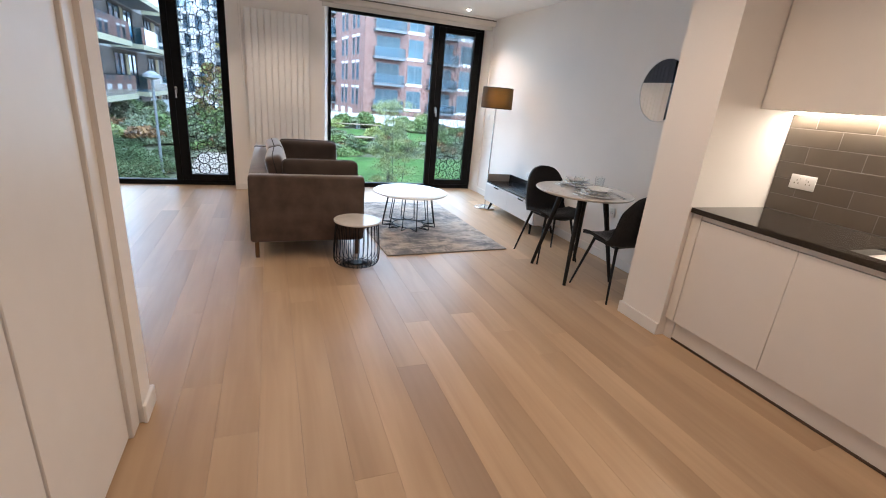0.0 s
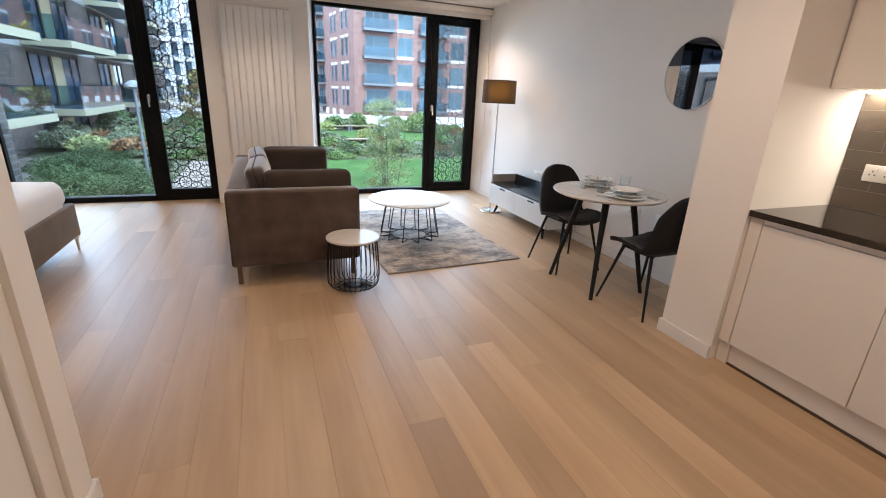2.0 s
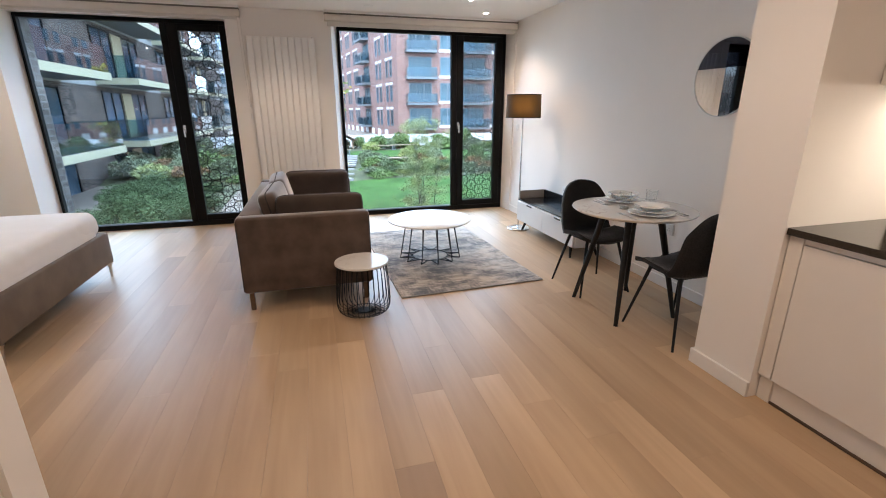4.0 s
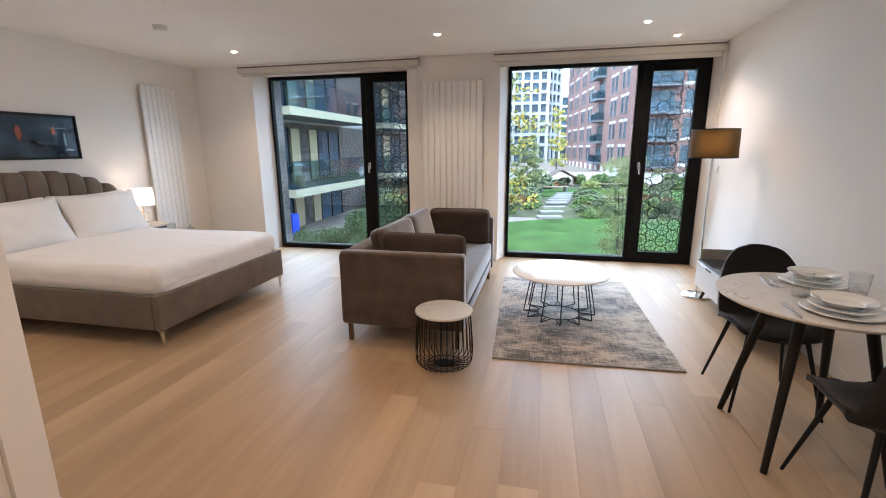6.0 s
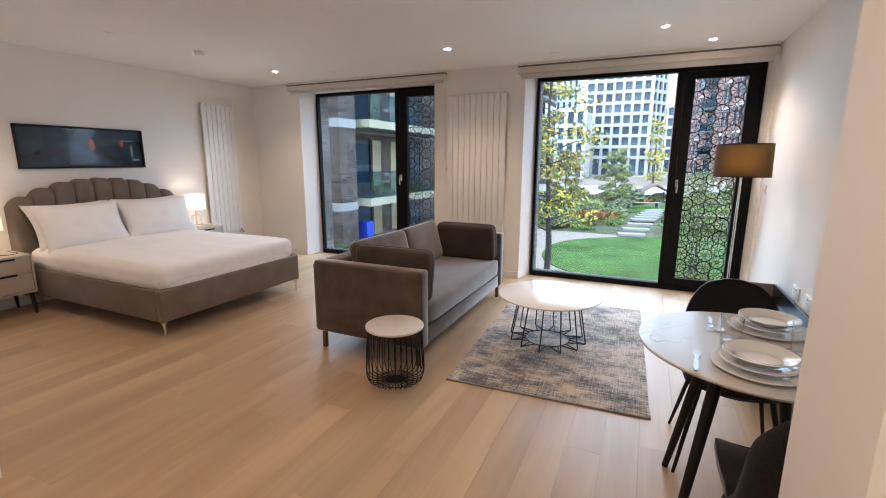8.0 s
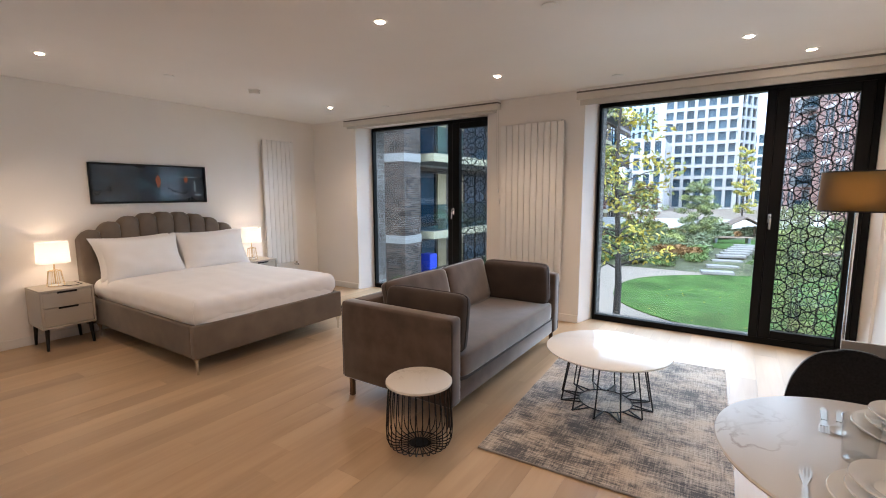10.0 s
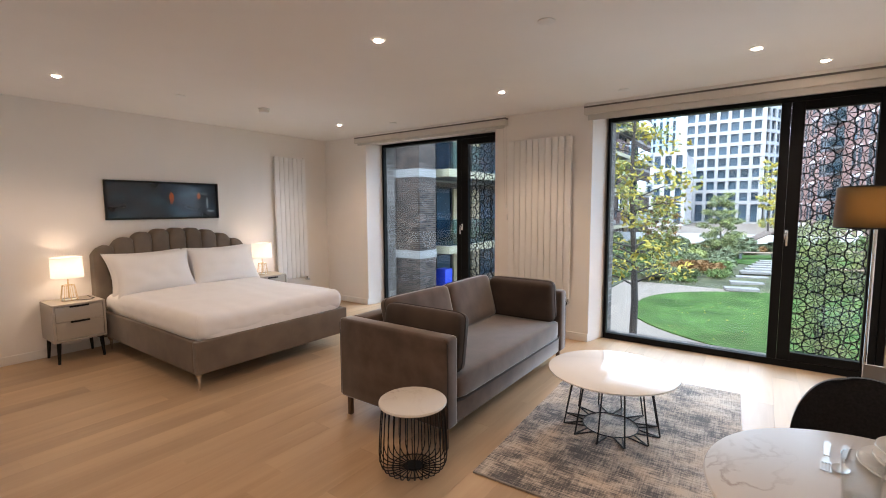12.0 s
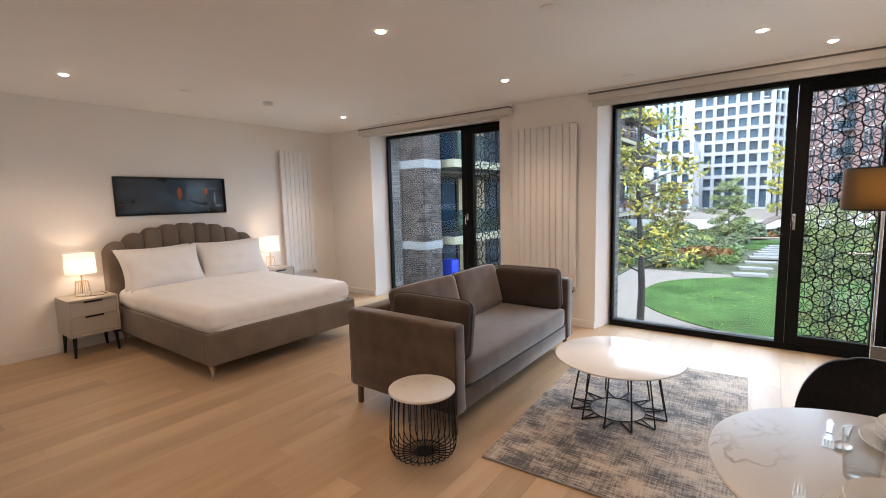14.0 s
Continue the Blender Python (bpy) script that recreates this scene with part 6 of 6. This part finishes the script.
def make_red_building():
    t = thing("red_brick_building", "red brick apartment building with stacked glass balconies", "building", pose(11.3, 60, G))
    S, H, n = 3.1, 29.5, 9
    part("wall", box(B(), 0, 30, 0.0, 14, 0, H), M_REDBRICK, t, smooth=0)
    part("parapet", box(B(), -0.12, 30.1, -0.12, 14, H, H + 0.4), M_CONC, t, smooth=0)
    wide = window_mesh("window", 2.0, 2.2, 0.09, M_GREYMETAL, M_PANE_B, 1)
    door = window_mesh("window", 3.0, 2.35, 0.10, M_GREYMETAL, M_PANE_B, 2)
    lintel = bpy.data.meshes.new("lintel")
    b = box(B(), -1.1, 1.1, -0.06, 0.05, -0.16, 0.16)
    b.to_mesh(lintel)
    b.free()
    lintel.materials.append(M_CONC)
    slab = bpy.data.meshes.new("balcony_slab")
    b = box(B(), -1.95, 1.95, -1.3, 0.0, -0.16, 0.12)
    b.to_mesh(slab)
    b.free()
    slab.materials.append(M_GREYMETAL)
    rail = bpy.data.meshes.new("balustrade")
    b = B()
    box(b, -1.93, 1.93, -1.28, -1.26, 0.14, 1.2)
    box(b, -1.93, -1.91, -1.26, -0.02, 0.14, 1.2)
    box(b, 1.91, 1.93, -1.26, -0.02, 0.14, 1.2)
    b.to_mesh(rail)
    b.free()
    rail.materials.append(M_RAIL)
    for j in range(n):
        z = 1.15 + j * S
        for bay in range(4):
            bx = 2.9 + bay * 7.2
            shared("window", door, t, pose(bx, -0.03, z + 1.35))
            shared("balcony_slab", slab, t, pose(bx, 0, z - 0.02))
            shared("balustrade", rail, t, pose(bx, 0, z))
            shared("window", wide, t, pose(bx + 3.6, -0.03, z + 1.45))
            shared("lintel", lintel, t, pose(bx + 3.6, 0, z + 0.18))
    # receding flank, turned to the garden
    w = thing("red_brick_wing", "red brick side wing with paired tall windows", "building", pose(5.43, 103.7, G, 0, 0, -82.4))
    part("wall", box(B(), 0, 44, -0.02, 8, 0, H), M_REDBRICK, w, smooth=0)
    tall = window_mesh("window", 0.95, 2.1, 0.08, M_GREYMETAL, M_PANE, 0)
    small = bpy.data.meshes.new("lintel")
    b = box(B(), -0.62, 0.62, -0.06, 0.05, -0.15, 0.15)
    b.to_mesh(small)
    b.free()
    small.materials.append(M_CONC)
    for j in range(n):
        z = 1.15 + j * S
        for c, x in enumerate((3.0, 5.0, 9.0, 11.0, 15.2, 17.0, 20.7, 22.5, 34.6, 36.4, 39.6, 41.4)):
            shared("window", tall, w, pose(x, -0.05, z + 1.3))
            shared("lintel", small, w, pose(x, -0.02, z + 2.55))
        for x in (28.8,):
            shared("window", door, w, pose(x, -0.05, z + 1.35))
            shared("balcony_slab", slab, w, pose(x, -0.02, z - 0.02))
            shared("balustrade", rail, w, pose(x, -0.02, z))
    for i in range(11):
        part("arcade_opening", box(B(), 1.6 + i * 3.6, 3.2 + i * 3.6, -0.05, 0.0, 0.0, 0.85), M_CONC, w, "pale ground-floor opening", smooth=0)
    return t


make_red_building()


def make_wing():
    t = thing("brick_wing", "brown brick apartment wing with glass balconies", "building", pose(0, 0, 0))
    xw, x1 = -9.6, -7.75
    part("wall", box(B(), -20, xw, 15.4, 62, G, 13), M_WINGBRICK, t, smooth=0)
    part("wall", box(B(), -20, -9.12, 7.0, 15.38, G, 13), M_WINGBRICK, t, smooth=0)
    part("pier", box(B(), -9.1, -8.0, 14.4, 15.38, G, 13), M_WINGBRICK, t, "brick corner pier", smooth=0)
    for z in (-0.42, 2.58, 5.58, 8.58):
        part("band", box(B(), -9.13, -7.985, 14.385, 15.4, z, z + 0.30), M_BAND, t, "white band round the pier", smooth=0)
        part("band", box(B(), -9.14, -9.10, 7.0, 14.38, z, z + 0.30), M_BAND, t, smooth=0)
        part("band", box(B(), xw, xw + 0.03, 15.4, 62, z, z + 0.28), M_BAND, t, smooth=0)
    win = window_mesh("window", 2.4, 2.35, 0.08, M_BLACK, M_PANE, 1)
    tan = bpy.data.meshes.new("tan_panel")
    b = box(B(), -0.35, 0.35, -0.05, 0.03, -1.15, 1.15)
    b.to_mesh(tan)
    b.free()
    tan.materials.append(M_TAN)
    for z0 in (-3.33, -0.33, 2.67, 5.67, 8.67):
        for y0, y1 in ((15.9, 24.0), (27.4, 34.5), (37.5, 44.0), (47.0, 54.0)):
            if z0 > -3:
                sl = part("balcony_slab", box(B(), xw + 0.04, x1, y0, y1, z0, z0 + 0.06), M_GREYMETAL, t, smooth=0)
                fa = B()
                box(fa, x1, x1 + 0.05, y0 - 0.05, y1 + 0.05, z0 - 0.02, z0 + 0.28)
                box(fa, xw + 0.04, x1, y0 - 0.05, y0, z0 - 0.02, z0 + 0.28)
                box(fa, xw + 0.04, x1, y1, y1 + 0.05, z0 - 0.02, z0 + 0.28)
                part("fascia", fa, M_FASCIA, sl, "pale cream balcony edge", smooth=0)
                part("deck", box(B(), xw + 0.04, x1, y0, y1, z0 + 0.20, z0 + 0.27), M_GREYMETAL, sl, smooth=0)
                ra = B()
                box(ra, x1 - 0.02, x1, y0, y1, z0 + 0.30, z0 + 1.32)
                box(ra, xw + 0.06, x1 - 0.02, y0, y0 + 0.02, z0 + 0.30, z0 + 1.32)
                box(ra, xw + 0.06, x1 - 0.02, y1 - 0.02, y1, z0 + 0.30, z0 + 1.32)
                part("balustrade", ra, M_RAIL, sl, "clear glass balustrade", smooth=0)
            for k in range(2):
                cy = y0 + 1.6 + k * (y1 - y0 - 3.2)
                shared("window", win, t, pose(xw + 0.03, cy, z0 + 1.55, 0, 0, 90))
                shared("tan_panel", tan, t, pose(xw + 0.04, cy + (1.65 if k == 0 else -1.65), z0 + 1.5, 0, 0, 90))
    for z0 in (-3.33, -0.33, 2.67, 5.67):
        for cy in (9.0, 12.0):
            shared("window", win, t, pose(-9.10, cy, z0 + 1.55, 0, 0, 90))
    return t


make_wing()
pot = mesh_object("plant_pot", lathe(B(), [(0, 0), (0.16, 0), (0.22, 0.42), (0.19, 0.42), (0.0, 0.36)], 20), M_CLAY)
pot.matrix_basis = pose(-8.3, 17.3, -0.055)
tagged(pot, "terracotta planter standing on a balcony", "planter")
bin1 = mesh_object("recycling_bin", box(B(), -0.25, 0.25, -0.25, 0.25, 0, 0.95, 0.03, 2), M_BLUE)
bin1.matrix_basis = pose(-8.5, 16.6, G)
tagged(bin1, "blue plastic bin on the ground below the balconies", "bin")

# ---- floor: base and single oak planks ----
floor = structure("floor", box(B(), XL - 0.1, XR + 0.1, YB - 0.1, WY + 0.07, -0.2, -0.014), M_SUB, "light oak plank floor, planks running to the windows", "floor")
PW = 0.1705
rng = random.Random(17)
x_first = 0.603 - 25 * PW
for c in range(41):
    xa = x_first + c * PW
    xb = xa + PW
    if xb < XL or xa > XR:
        continue
    xa2, xb2 = max(xa, XL), min(xb, XR)
    lo = YB if xb > -0.62 else PART_Y - 0.1
    ends = [lo]
    y = 1.948 if c == 25 else lo + rng.uniform(0.3, 2.0)
    if c == 25:
        ends = [lo, -0.25]
    while y < WY - 0.25:
        ends.append(y)
        y += rng.choice((1.6, 1.9, 2.2, 2.2))
    ends.append(WY)
    for ya, yb in zip(ends, ends[1:]):
        bm = B()
        hx, hy = (xb2 - xa2) / 2 - 0.0004, (yb - ya) / 2 - 0.0004
        box(bm, -hx, hx, -hy, hy, -0.0135, 0.0)
        dark = c == 25 and abs(yb - 1.948) < 0.01
        p = mesh_object("plank", bm, M_OAK_DARK if dark else M_OAK, 30)
        p.parent = floor
        p.location = ((xa2 + xb2) / 2, (ya + yb) / 2, 0)
